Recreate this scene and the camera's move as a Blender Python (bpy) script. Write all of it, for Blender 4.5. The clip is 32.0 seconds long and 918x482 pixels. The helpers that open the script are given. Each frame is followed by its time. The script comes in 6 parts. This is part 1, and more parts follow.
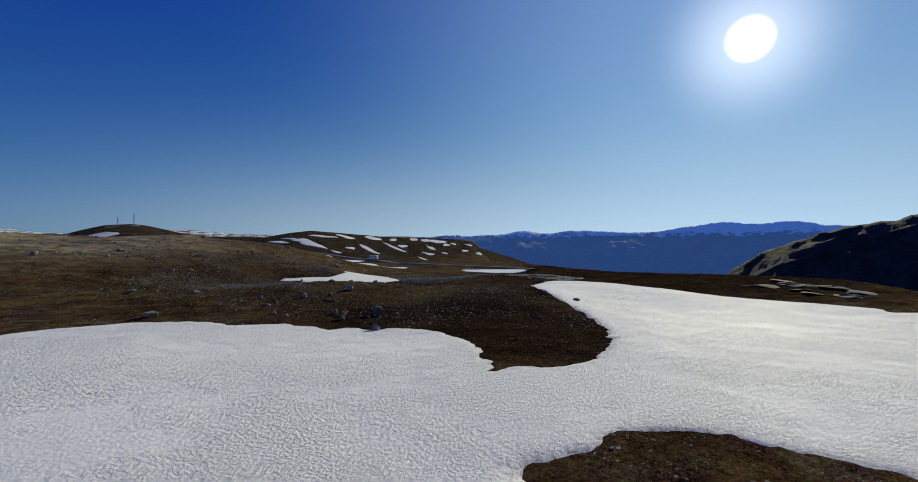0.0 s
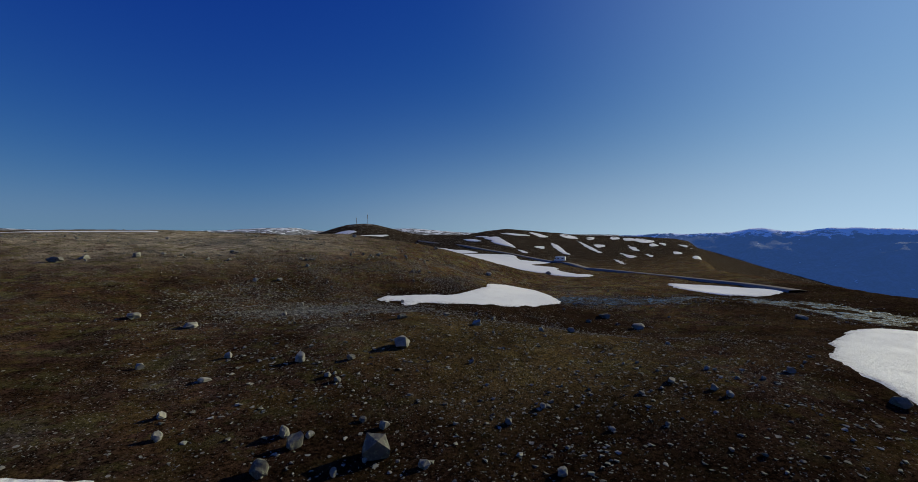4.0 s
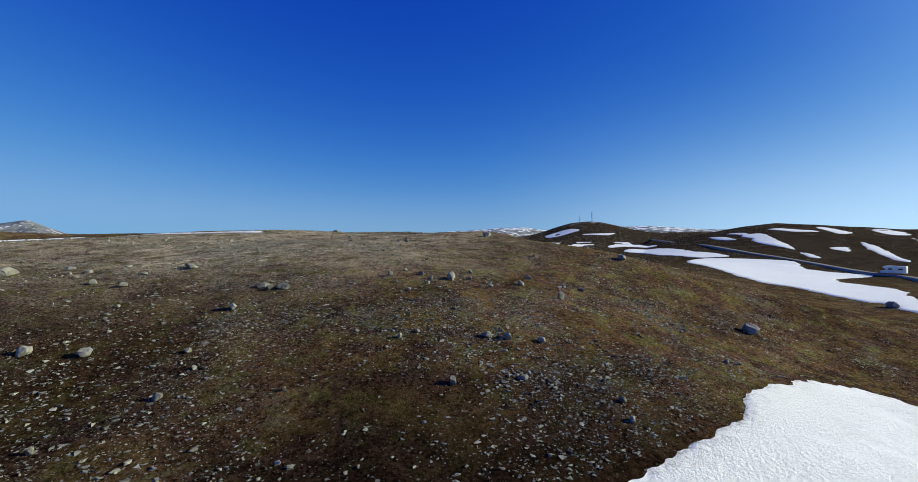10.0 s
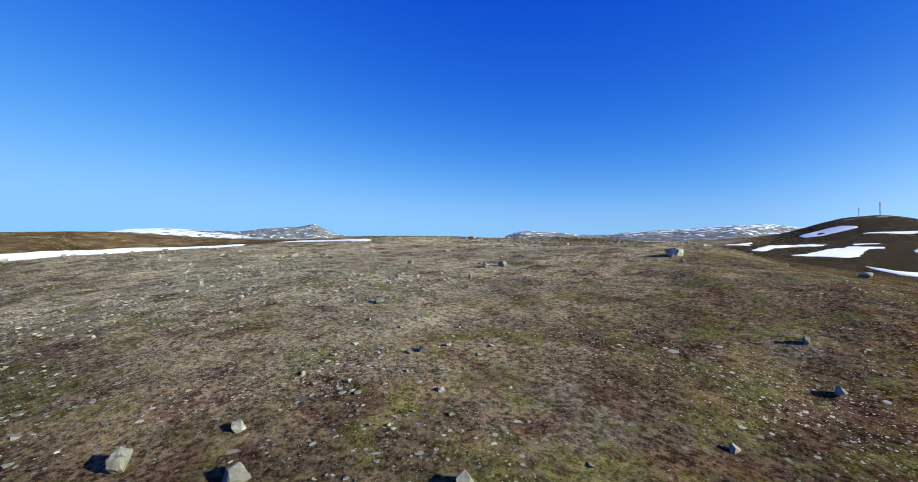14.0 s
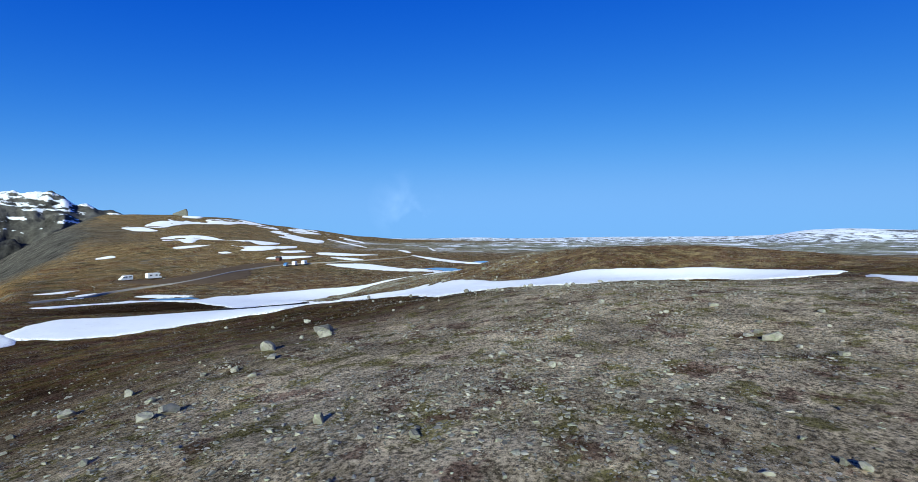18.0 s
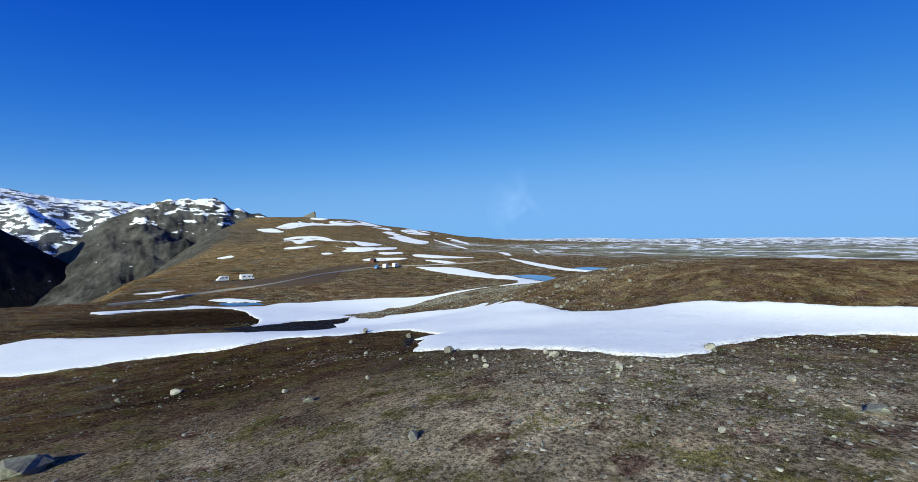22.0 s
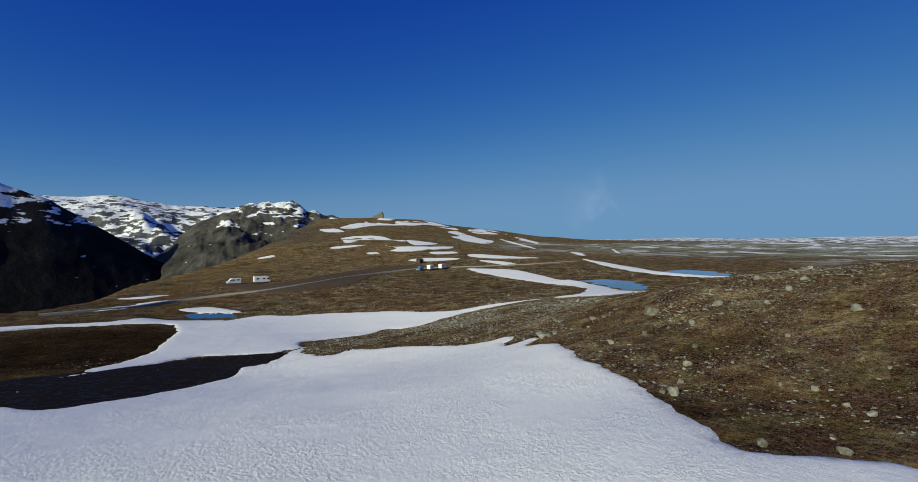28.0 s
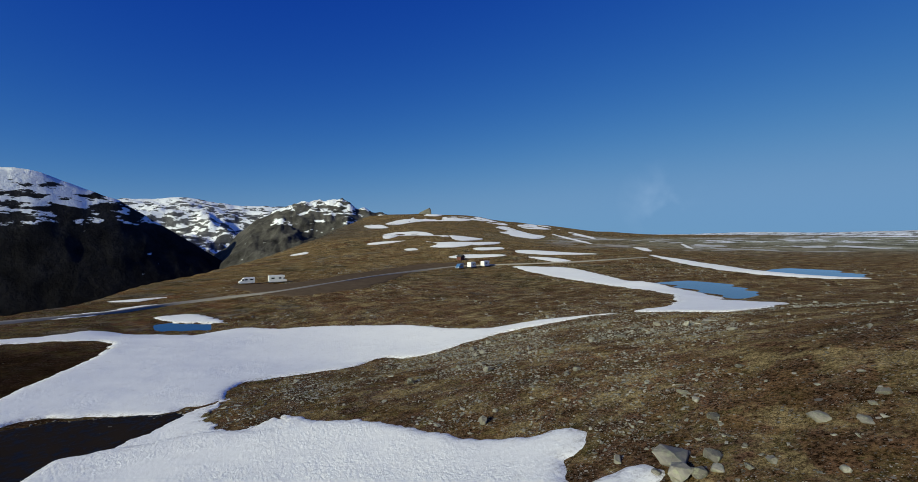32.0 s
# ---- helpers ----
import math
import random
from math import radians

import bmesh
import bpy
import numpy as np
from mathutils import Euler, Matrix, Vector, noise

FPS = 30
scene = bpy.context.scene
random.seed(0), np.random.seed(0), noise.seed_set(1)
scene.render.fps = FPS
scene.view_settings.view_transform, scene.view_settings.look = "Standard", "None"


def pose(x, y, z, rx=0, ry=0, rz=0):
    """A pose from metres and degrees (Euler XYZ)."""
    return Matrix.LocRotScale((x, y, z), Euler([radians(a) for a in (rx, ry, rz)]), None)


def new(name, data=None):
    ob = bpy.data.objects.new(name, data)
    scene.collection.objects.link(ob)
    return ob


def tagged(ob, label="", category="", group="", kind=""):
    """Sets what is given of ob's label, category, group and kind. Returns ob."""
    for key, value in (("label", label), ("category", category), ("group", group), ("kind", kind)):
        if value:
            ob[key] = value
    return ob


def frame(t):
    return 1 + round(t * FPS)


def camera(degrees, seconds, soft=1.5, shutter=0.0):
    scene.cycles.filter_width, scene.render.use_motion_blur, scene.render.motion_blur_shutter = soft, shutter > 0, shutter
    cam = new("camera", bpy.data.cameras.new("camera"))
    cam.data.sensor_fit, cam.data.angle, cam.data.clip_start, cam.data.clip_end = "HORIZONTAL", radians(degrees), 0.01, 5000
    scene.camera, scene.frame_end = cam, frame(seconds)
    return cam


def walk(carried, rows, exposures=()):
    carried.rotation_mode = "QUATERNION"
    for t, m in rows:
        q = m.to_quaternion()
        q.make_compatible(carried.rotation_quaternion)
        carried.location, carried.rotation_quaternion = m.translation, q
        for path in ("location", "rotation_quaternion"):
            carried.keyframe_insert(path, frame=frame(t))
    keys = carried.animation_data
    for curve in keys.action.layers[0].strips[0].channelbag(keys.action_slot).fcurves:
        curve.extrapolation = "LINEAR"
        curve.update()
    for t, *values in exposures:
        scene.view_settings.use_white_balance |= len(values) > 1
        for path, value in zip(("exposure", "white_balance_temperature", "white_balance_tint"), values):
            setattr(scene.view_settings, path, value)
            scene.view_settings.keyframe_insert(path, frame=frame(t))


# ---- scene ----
cam = camera(92.67, 32.0, 0.65)
PATH = [
    (0.0, pose(-34.982, -48.914, -1.406, 90.238, 0.388, -39.252)),
    (0.5, pose(-31.500, -45.743, -1.276, 90.260, 0.349, -36.693)),
    (1.0, pose(-28.024, -42.503, -1.159, 90.226, 0.257, -33.867)),
    (1.5, pose(-24.692, -39.223, -1.028, 90.167, 0.182, -30.503)),
    (2.0, pose(-21.409, -35.782, -0.876, 90.143, 0.049, -27.166)),
    (2.5, pose(-18.330, -32.379, -0.739, 90.083, -0.040, -24.077)),
    (3.0, pose(-15.329, -28.754, -0.596, 90.079, -0.112, -20.020)),
    (3.5, pose(-12.646, -25.230, -0.526, 90.050, -0.108, -16.560)),
    (4.0, pose(-10.009, -21.473, -0.387, 90.017, -0.158, -13.291)),
    (4.5, pose(-7.617, -17.652, -0.268, 89.937, -0.139, -9.990)),
    (5.0, pose(-5.437, -13.510, -0.182, 89.926, -0.093, -7.100)),
    (5.5, pose(-3.454, -9.136, -0.117, 89.911, -0.064, -4.532)),
    (6.0, pose(-1.649, -4.609, -0.061, 89.889, -0.045, -2.195)),
    (6.5, pose(-0.000, -0.000, -0.000, 89.861, -0.034, -0.000)),
    (7.0, pose(1.517, 4.623, 0.077, 89.810, -0.049, 2.144)),
    (7.5, pose(2.770, 9.099, 0.114, 89.747, -0.037, 4.371)),
    (8.0, pose(3.866, 13.777, 0.137, 89.753, -0.038, 7.033)),
    (8.5, pose(4.712, 18.333, 0.123, 89.756, -0.032, 9.378)),
    (9.0, pose(5.412, 23.013, 0.135, 89.817, -0.073, 11.471)),
    (9.5, pose(5.986, 27.487, 0.141, 89.827, 0.041, 13.364)),
    (10.0, pose(6.360, 32.215, 0.054, 89.873, 0.142, 16.203)),
    (10.5, pose(6.560, 36.589, 0.016, 89.852, 0.188, 20.077)),
    (11.0, pose(6.560, 41.246, 0.167, 89.812, 0.176, 24.197)),
    (11.5, pose(6.272, 45.695, 0.582, 89.798, 0.214, 27.646)),
    (12.0, pose(5.733, 50.147, 1.249, 89.885, 0.144, 30.421)),
    (12.5, pose(5.067, 54.366, 1.719, 89.839, 0.112, 32.639)),
    (13.0, pose(4.235, 58.560, 1.967, 89.800, 0.010, 35.105)),
    (13.5, pose(3.126, 62.802, 2.076, 89.758, 0.045, 38.456)),
    (14.0, pose(1.655, 66.946, 2.102, 89.792, 0.070, 42.904)),
    (14.5, pose(-0.162, 70.981, 2.146, 89.814, 0.108, 49.119)),
    (15.0, pose(-2.311, 74.899, 2.312, 89.825, 0.164, 57.768)),
    (15.5, pose(-4.776, 78.700, 2.703, 89.824, 0.249, 69.520)),
    (16.0, pose(-7.541, 82.387, 3.420, 89.912, 0.231, 85.045)),
    (16.5, pose(-10.212, 85.230, 4.258, 89.918, 0.229, 105.349)),
    (17.0, pose(-13.114, 87.627, 5.083, 89.876, 0.184, 115.705)),
    (17.5, pose(-16.390, 89.121, 5.640, 89.875, 0.071, 117.918)),
    (18.0, pose(-19.938, 90.187, 5.995, 89.945, -0.007, 118.695)),
    (18.5, pose(-23.657, 90.812, 6.305, 89.894, -0.036, 119.002)),
    (19.0, pose(-27.644, 90.991, 6.611, 89.953, -0.112, 119.105)),
    (19.5, pose(-31.852, 90.825, 6.999, 89.866, -0.124, 119.278)),
    (20.0, pose(-36.331, 90.457, 7.363, 89.804, -0.122, 120.621)),
    (20.5, pose(-40.589, 89.870, 7.539, 89.828, -0.078, 124.716)),
    (21.0, pose(-44.815, 88.855, 7.693, 89.886, -0.102, 129.556)),
    (21.5, pose(-48.714, 87.700, 7.832, 89.873, -0.172, 132.162)),
    (22.0, pose(-52.725, 86.149, 7.951, 89.898, -0.273, 133.801)),
    (22.5, pose(-56.733, 84.377, 7.959, 89.887, -0.272, 134.643)),
    (23.0, pose(-60.809, 82.395, 7.971, 89.899, -0.336, 135.221)),
    (23.5, pose(-64.563, 80.367, 7.991, 89.863, -0.372, 135.487)),
    (24.0, pose(-68.447, 78.167, 7.962, 89.851, -0.376, 135.760)),
    (24.5, pose(-72.109, 75.809, 7.731, 89.932, -0.379, 135.956)),
    (25.0, pose(-76.002, 73.745, 7.175, 89.963, -0.218, 136.734)),
    (25.5, pose(-79.986, 71.752, 6.459, 89.992, -0.096, 137.928)),
    (26.0, pose(-83.923, 69.605, 5.749, 90.021, 0.010, 139.371)),
    (26.5, pose(-87.681, 67.075, 5.213, 90.050, 0.118, 140.898)),
    (27.0, pose(-91.130, 63.934, 5.016, 90.152, 0.096, 142.344)),
    (27.5, pose(-94.356, 60.843, 4.991, 90.119, 0.098, 143.178)),
    (28.0, pose(-97.475, 57.742, 5.009, 90.066, 0.024, 143.653)),
    (28.5, pose(-100.452, 54.755, 4.956, 90.020, 0.044, 143.899)),
    (29.0, pose(-103.539, 51.559, 4.852, 89.964, 0.007, 144.150)),
    (29.5, pose(-106.549, 48.537, 4.599, 89.848, 0.116, 144.443)),
    (30.0, pose(-109.534, 45.405, 4.315, 89.782, 0.134, 145.442)),
    (30.5, pose(-112.316, 42.325, 4.096, 89.774, 0.155, 147.621)),
    (31.0, pose(-114.982, 39.106, 4.004, 89.798, 0.182, 149.163)),
    (31.5, pose(-117.510, 35.947, 3.820, 89.759, 0.275, 149.831)),
    (32.0, pose(-119.923, 32.516, 3.456, 89.677, 0.438, 150.295)),
]
EXPOSURES = [(0.0, -0.38, 6700, 8), (4.0, -0.46, 6600, 8), (7.0, 0.05, 6250, 8), (8.0, 0.10, 6250, 8), (12.0, 0.62, 6150, 6), (16.0, 0.90, 5750, 6), (17.0, 0.66, 5550, 5), (18.0, 0.52, 5550, 5), (20.0, 0.50, 5650, 5), (24.0, 0.27, 5900, 5), (28.0, -0.18, 6500, 5), (32.0, -0.12, 6400, 5)]
walk(cam, PATH, EXPOSURES)

# ---------------------------------------------------------------- sky and sun
SUN_BEARING, SUN_HEIGHT = 73.0, 21.0  # degrees clockwise from +y, degrees above the horizon
TO_SUN = Vector((math.sin(radians(SUN_BEARING)) * math.cos(radians(SUN_HEIGHT)),
                 math.cos(radians(SUN_BEARING)) * math.cos(radians(SUN_HEIGHT)), math.sin(radians(SUN_HEIGHT))))


def build_sky():
    world = bpy.data.worlds.new("sky")
    scene.world = world
    world.use_nodes = True
    nt = world.node_tree
    nt.nodes.clear()
    out = nt.nodes.new("ShaderNodeOutputWorld")
    back = nt.nodes.new("ShaderNodeBackground")
    sky = nt.nodes.new("ShaderNodeTexSky")
    sky.sky_type, sky.sun_disc = "NISHITA", False
    sky.sun_elevation, sky.sun_rotation = radians(SUN_HEIGHT), radians(SUN_BEARING)
    sky.altitude, sky.air_density, sky.dust_density, sky.ozone_density = 1400, 0.8, 0.02, 1.6
    # clear, deep blue mountain air: a stronger colour overhead that pales softly towards the horizon
    split = nt.nodes.new("ShaderNodeSeparateColor")
    join = nt.nodes.new("ShaderNodeCombineColor")
    nt.links.new(sky.outputs[0], split.inputs[0])
    for k, (gain, power, most) in enumerate(((0.180, 2.3, 2.0), (0.440, 1.7, 4.0), (3.10, 0.7, 8.0))):
        chain = split.outputs[k]
        for operation, value in (("POWER", power), ("MULTIPLY", -gain / most), ("EXPONENT", 0.0), ("SUBTRACT", None), ("MULTIPLY", most)):
            step = nt.nodes.new("ShaderNodeMath")
            step.operation = operation
            nt.links.new(chain, step.inputs[1 if value is None else 0])
            step.inputs[0 if value is None else 1].default_value = 1.0 if value is None else value
            chain = step.outputs[0]
        nt.links.new(chain, join.inputs[k])
    # the glare of the sun itself, a bright disc with a soft rim
    tc = nt.nodes.new("ShaderNodeTexCoord")
    dot = nt.nodes.new("ShaderNodeVectorMath")
    dot.operation = "DOT_PRODUCT"
    dot.inputs[1].default_value = TO_SUN
    nt.links.new(tc.outputs["Generated"], dot.inputs[0])
    disc = nt.nodes.new("ShaderNodeMapRange")
    disc.interpolation_type = "SMOOTHERSTEP"
    disc.inputs["From Min"].default_value, disc.inputs["From Max"].default_value = math.cos(radians(2.5)), math.cos(radians(1.0))
    disc.inputs["To Max"].default_value = 26.0
    nt.links.new(dot.outputs["Value"], disc.inputs["Value"])
    bloom = nt.nodes.new("ShaderNodeMapRange")
    bloom.inputs["From Min"].default_value, bloom.inputs["From Max"].default_value = math.cos(radians(13)), 1.0
    nt.links.new(dot.outputs["Value"], bloom.inputs["Value"])
    soften = nt.nodes.new("ShaderNodeMath")
    soften.operation = "POWER"
    soften.inputs[1].default_value = 5.0
    nt.links.new(bloom.outputs[0], soften.inputs[0])
    bright = nt.nodes.new("ShaderNodeMath")
    bright.operation = "MULTIPLY_ADD"
    bright.inputs[1].default_value = 8.0
    nt.links.new(soften.outputs[0], bright.inputs[0])
    nt.links.new(disc.outputs[0], bright.inputs[2])
    halo = nt.nodes.new("ShaderNodeMapRange")
    halo.inputs["From Min"].default_value, halo.inputs["From Max"].default_value = math.cos(radians(62)), 1.0
    nt.links.new(dot.outputs["Value"], halo.inputs["Value"])
    fall = nt.nodes.new("ShaderNodeMath")
    fall.operation = "POWER"
    fall.inputs[1].default_value = 3.0
    nt.links.new(halo.outputs[0], fall.inputs[0])
    glow = nt.nodes.new("ShaderNodeVectorMath")
    glow.operation = "MULTIPLY_ADD"
    glow.inputs[1].default_value = (2.5, 3.6, 4.5)
    nt.links.new(fall.outputs[0], glow.inputs[0])
    nt.links.new(bright.outputs[0], glow.inputs[2])
    both = nt.nodes.new("ShaderNodeMix")
    both.data_type, both.blend_type = "RGBA", "ADD"
    both.inputs[0].default_value = 1.0
    nt.links.new(join.outputs[0], both.inputs[6])
    nt.links.new(glow.outputs[0], both.inputs[7])
    # bright haze low in the sky below the sun
    low = nt.nodes.new("ShaderNodeSeparateXYZ")
    nt.links.new(tc.outputs["Generated"], low.inputs[0])
    layer = nt.nodes.new("ShaderNodeMapRange")
    layer.inputs["From Min"].default_value, layer.inputs["From Max"].default_value = 0.42, 0.0
    nt.links.new(low.outputs["Z"], layer.inputs["Value"])
    thick = nt.nodes.new("ShaderNodeMath")
    thick.operation = "POWER"
    thick.inputs[1].default_value = 3.0
    nt.links.new(layer.outputs[0], thick.inputs[0])
    side = nt.nodes.new("ShaderNodeMapRange")
    side.interpolation_type = "SMOOTHSTEP"
    side.inputs["From Min"].default_value, side.inputs["From Max"].default_value = 0.05, 0.95
    nt.links.new(dot.outputs["Value"], side.inputs["Value"])
    haze = nt.nodes.new("ShaderNodeMath")
    haze.operation = "MULTIPLY"
    nt.links.new(thick.outputs[0], haze.inputs[0])
    nt.links.new(side.outputs[0], haze.inputs[1])
    hazy = nt.nodes.new("ShaderNodeVectorMath")
    hazy.operation = "MULTIPLY_ADD"
    hazy.inputs[1].default_value = (4.2, 4.6, 4.2)
    nt.links.new(haze.outputs[0], hazy.inputs[0])
    nt.links.new(both.outputs[2], hazy.inputs[2])
    # one small wisp of cloud low in the west
    wisp_at = nt.nodes.new("ShaderNodeVectorMath")
    wisp_at.operation = "DOT_PRODUCT"
    wisp_at.inputs[1].default_value = (math.sin(radians(-125.6)) * 0.9969, math.cos(radians(-125.6)) * 0.9969, 0.0785)
    nt.links.new(tc.outputs["Generated"], wisp_at.inputs[0])
    wisp = nt.nodes.new("ShaderNodeMapRange")
    wisp.inputs["From Min"].default_value, wisp.inputs["From Max"].default_value = math.cos(radians(5.0)), 1.0
    nt.links.new(wisp_at.outputs["Value"], wisp.inputs["Value"])
    curl = nt.nodes.new("ShaderNodeTexNoise")
    curl.inputs["Scale"].default_value, curl.inputs["Detail"].default_value, curl.inputs["Distortion"].default_value = 11.0, 4.0, 0.3
    nt.links.new(tc.outputs["Generated"], curl.inputs["Vector"])
    thin = nt.nodes.new("ShaderNodeMapRange")
    thin.inputs["From Min"].default_value, thin.inputs["From Max"].default_value = 0.46, 0.75
    thin.inputs["To Max"].default_value = 1.0
    nt.links.new(curl.outputs["Fac"], thin.inputs["Value"])
    cloud = nt.nodes.new("ShaderNodeMath")
    cloud.operation = "MULTIPLY"
    nt.links.new(wisp.outputs[0], cloud.inputs[0])
    nt.links.new(thin.outputs[0], cloud.inputs[1])
    clouded = nt.nodes.new("ShaderNodeMix")
    clouded.data_type, clouded.blend_type = "RGBA", "ADD"
    clouded.inputs[0].default_value = 1.0
    nt.links.new(hazy.outputs[0], clouded.inputs[6])
    nt.links.new(cloud.outputs[0], clouded.inputs[7])
    back.inputs["Strength"].default_value = 0.084
    nt.links.new(clouded.outputs[2], back.inputs[0])
    nt.links.new(back.outputs[0], out.inputs[0])


build_sky()
sun = new("sun", bpy.data.lights.new("sun", "SUN"))
sun.data.energy, sun.data.angle, sun.data.color = 5.0, radians(0.55), (1.0, 0.955, 0.66)
sun.matrix_world = Matrix.Translation((0, 0, 300)) @ TO_SUN.to_track_quat("Z", "Y").to_matrix().to_4x4()


# ---------------------------------------------------------------- noise and relief
def hash_grid(ix, iy, seed):
    h = (ix.astype(np.int64) * 374761393 + iy.astype(np.int64) * 668265263 + seed * 974634777) & 0xFFFFFFFF
    h = ((h ^ (h >> 13)) * 1274126177) & 0xFFFFFFFF
    return ((h ^ (h >> 16)) & 0xFFFFFF) / float(0xFFFFFF)


def value_noise(x, y, seed=0):
    ix, iy = np.floor(x), np.floor(y)
    fx, fy = x - ix, y - iy
    u, v = fx * fx * (3 - 2 * fx), fy * fy * (3 - 2 * fy)
    a, b = hash_grid(ix, iy, seed), hash_grid(ix + 1, iy, seed)
    c, d = hash_grid(ix, iy + 1, seed), hash_grid(ix + 1, iy + 1, seed)
    return (a + (b - a) * u) * (1 - v) + (c + (d - c) * u) * v


def fbm(x, y, size, octaves=4, seed=0, gain=0.5):
    """Fractal noise about zero, within about -1 to 1, with features of that size in metres."""
    total, amp, norm = 0.0, 1.0, 0.0
    x, y = np.asarray(x, float) / size, np.asarray(y, float) / size
    for k in range(octaves):
        total = total + amp * (2 * value_noise(x + 17.3 * k, y - 9.1 * k, seed + k) - 1)
        norm += amp
        x, y, amp = (x * 0.8 - y * 0.6) * 2.03, (x * 0.6 + y * 0.8) * 2.03, amp * gain
    return total / norm


def smooth(a, b, v):
    s = np.clip((v - a) / (b - a), 0, 1)
    return s * s * (3 - 2 * s)


# the lie of the land, in metres
BASE = -11.0
BROAD_HILLS = [  # x, y, height, radius
    (-100, 140, 13.52, 75), (-134, -68, -6.25, 40), (-182, 56, 6.85, 24),
    (-10, 90, 2.32, 16), (30, 50, -2.13, 16), (-98, -154, -1.5, 24),
    (-44, 68, 0.48, 11), (-110, 0, -2.88, 16), (56, 140, -3.53, 24),
    (-300, 220, 3.86, 75), (-12, 124, 3.87, 11), (-110, 100, -2, 16),
    (-56, 14, -1.42, 24), (174, -2, 3.27, 40), (-108, 52, -0.76, 11),
    (-244, -112, -2.93, 40), (-112, 154, -1.87, 24), (-156, 28, 2.47, 11),
    (-182, 98, 2.5, 24), (42, -28, -1.94, 24), (42, -134, 2.85, 40),
    (-4, 68, 2.25, 11), (-4, 44, -1.09, 11), (-140, 68, 3.04, 11),
]
KNOLLS = [  # x, y, height, radius
    (-260, 380, 1.87, 75), (108, 218, -3.04, 40), (-4, 20, 1.2, 11),
    (-266, 64, 2.66, 40), (70, 80, -1.86, 16), (-132, 12, -1.17, 11),
    (-76, -44, -1.78, 11), (-12, -12, -0.88, 11), (-140, -30, -2.2, 16),
    (-70, -90, -1.83, 16), (20, 140, -1.95, 16), (12, 100, 3.6, 11),
    (-36, 84, 1.6, 11), (-28, 196, 2.72, 24), (196, 64, 1.68, 40),
    (152, -90, 2.67, 40), (28, 76, -2.5, 11), (-260, 340, 2.41, 75),
    (70, 20, -1.42, 16), (-68, -222, -4, 40), (-180, 0, 0.91, 16),
    (-28, 60, 0.6, 11), (-332, -420, -1.72, 40), (20, 28, -2.03, 11),
]
HOLLOWS = [  # x, y, height, radius
    (-138, -162, -2.2, 22),
    (20, 4, 1.41, 11), (-14, -70, 0.59, 24), (-140, 36, 1.5, 11),
    (-76, 68, 1.15, 11), (20, 116, -3.33, 11), (-20, 36, -0.74, 11),
    (-244, -310, 1.18, 40), (-132, 52, -1.22, 11), (-28, 108, 1.39, 11),
    (-238, 112, 2.2, 24), (-92, 44, -0.56, 11), (260, -20, 2.38, 75),
    (-180, 340, 2.74, 75), (-340, 300, 1.86, 75), (-116, 84, -0.79, 11),
    (-252, -28, -1.59, 24), (154, 42, 1.9, 24), (-266, -310, 1.13, 40),
    (-84, -140, -2.72, 24), (-200, -156, -2.25, 40), (-84, -182, 0.3, 24),
    (-4, 108, 2.01, 11), (-76, 108, -0.5, 11), (42, 196, -1.87, 24),
]
HUMMOCKS = [  # x, y, height, radius
    (-310, -420, -1.77, 40), (-156, 52, 1.59, 11), (-100, -30, -1.08, 16),
    (0, -100, 1.38, 16), (-222, -332, 1.18, 40), (140, 340, -2.02, 75),
    (112, 154, -1.36, 24), (-44, 52, 1.21, 11), (-84, 20, 1.16, 11),
    (-50, -20, 0.65, 16), (-40, 160, 1.82, 16), (-210, -84, -2.54, 24),
    (-112, -112, -1.8, 24), (140, -14, 2.28, 24), (28, -12, -0.95, 11),
    (-300, 300, 2.43, 75), (-310, -288, 1.26, 40), (-210, 28, 1.01, 24),
    (-52, -68, -0.76, 11), (28, 92, 1.62, 11), (50, 110, -1.54, 16),
    (-116, 28, -0.44, 11), (-154, 196, -1.07, 24), (196, 86, 1.43, 40),
]
SWELLS = [  # x, y, height, radius
    (70, 50, -1.02, 16), (-244, -332, 1.11, 40), (-354, -420, -1.23, 40),
    (-60, 84, 0.66, 11), (-36, 124, 0.69, 11), (-68, 284, 1.5, 40),
    (-260, 300, 2.87, 75), (-20, 76, 0.7, 11), (-60, 116, 1.03, 11),
    (-222, -310, 1.25, 40), (-90, -222, -2.5, 40), (-160, 90, 2.18, 16),
    (-196, 126, 1.66, 24), (-238, 70, 2.32, 24), (-124, 92, -0.76, 11),
    (-180, 30, 1.48, 16), (-332, -112, -1.02, 40), (-288, -310, 1.09, 40),
    (154, 56, 1.79, 24), (98, 98, -0.85, 24), (-288, -420, -1.26, 40),
    (140, -220, 1.14, 75), (260, 60, 1.95, 75), (-222, -178, -1.3, 40),
]
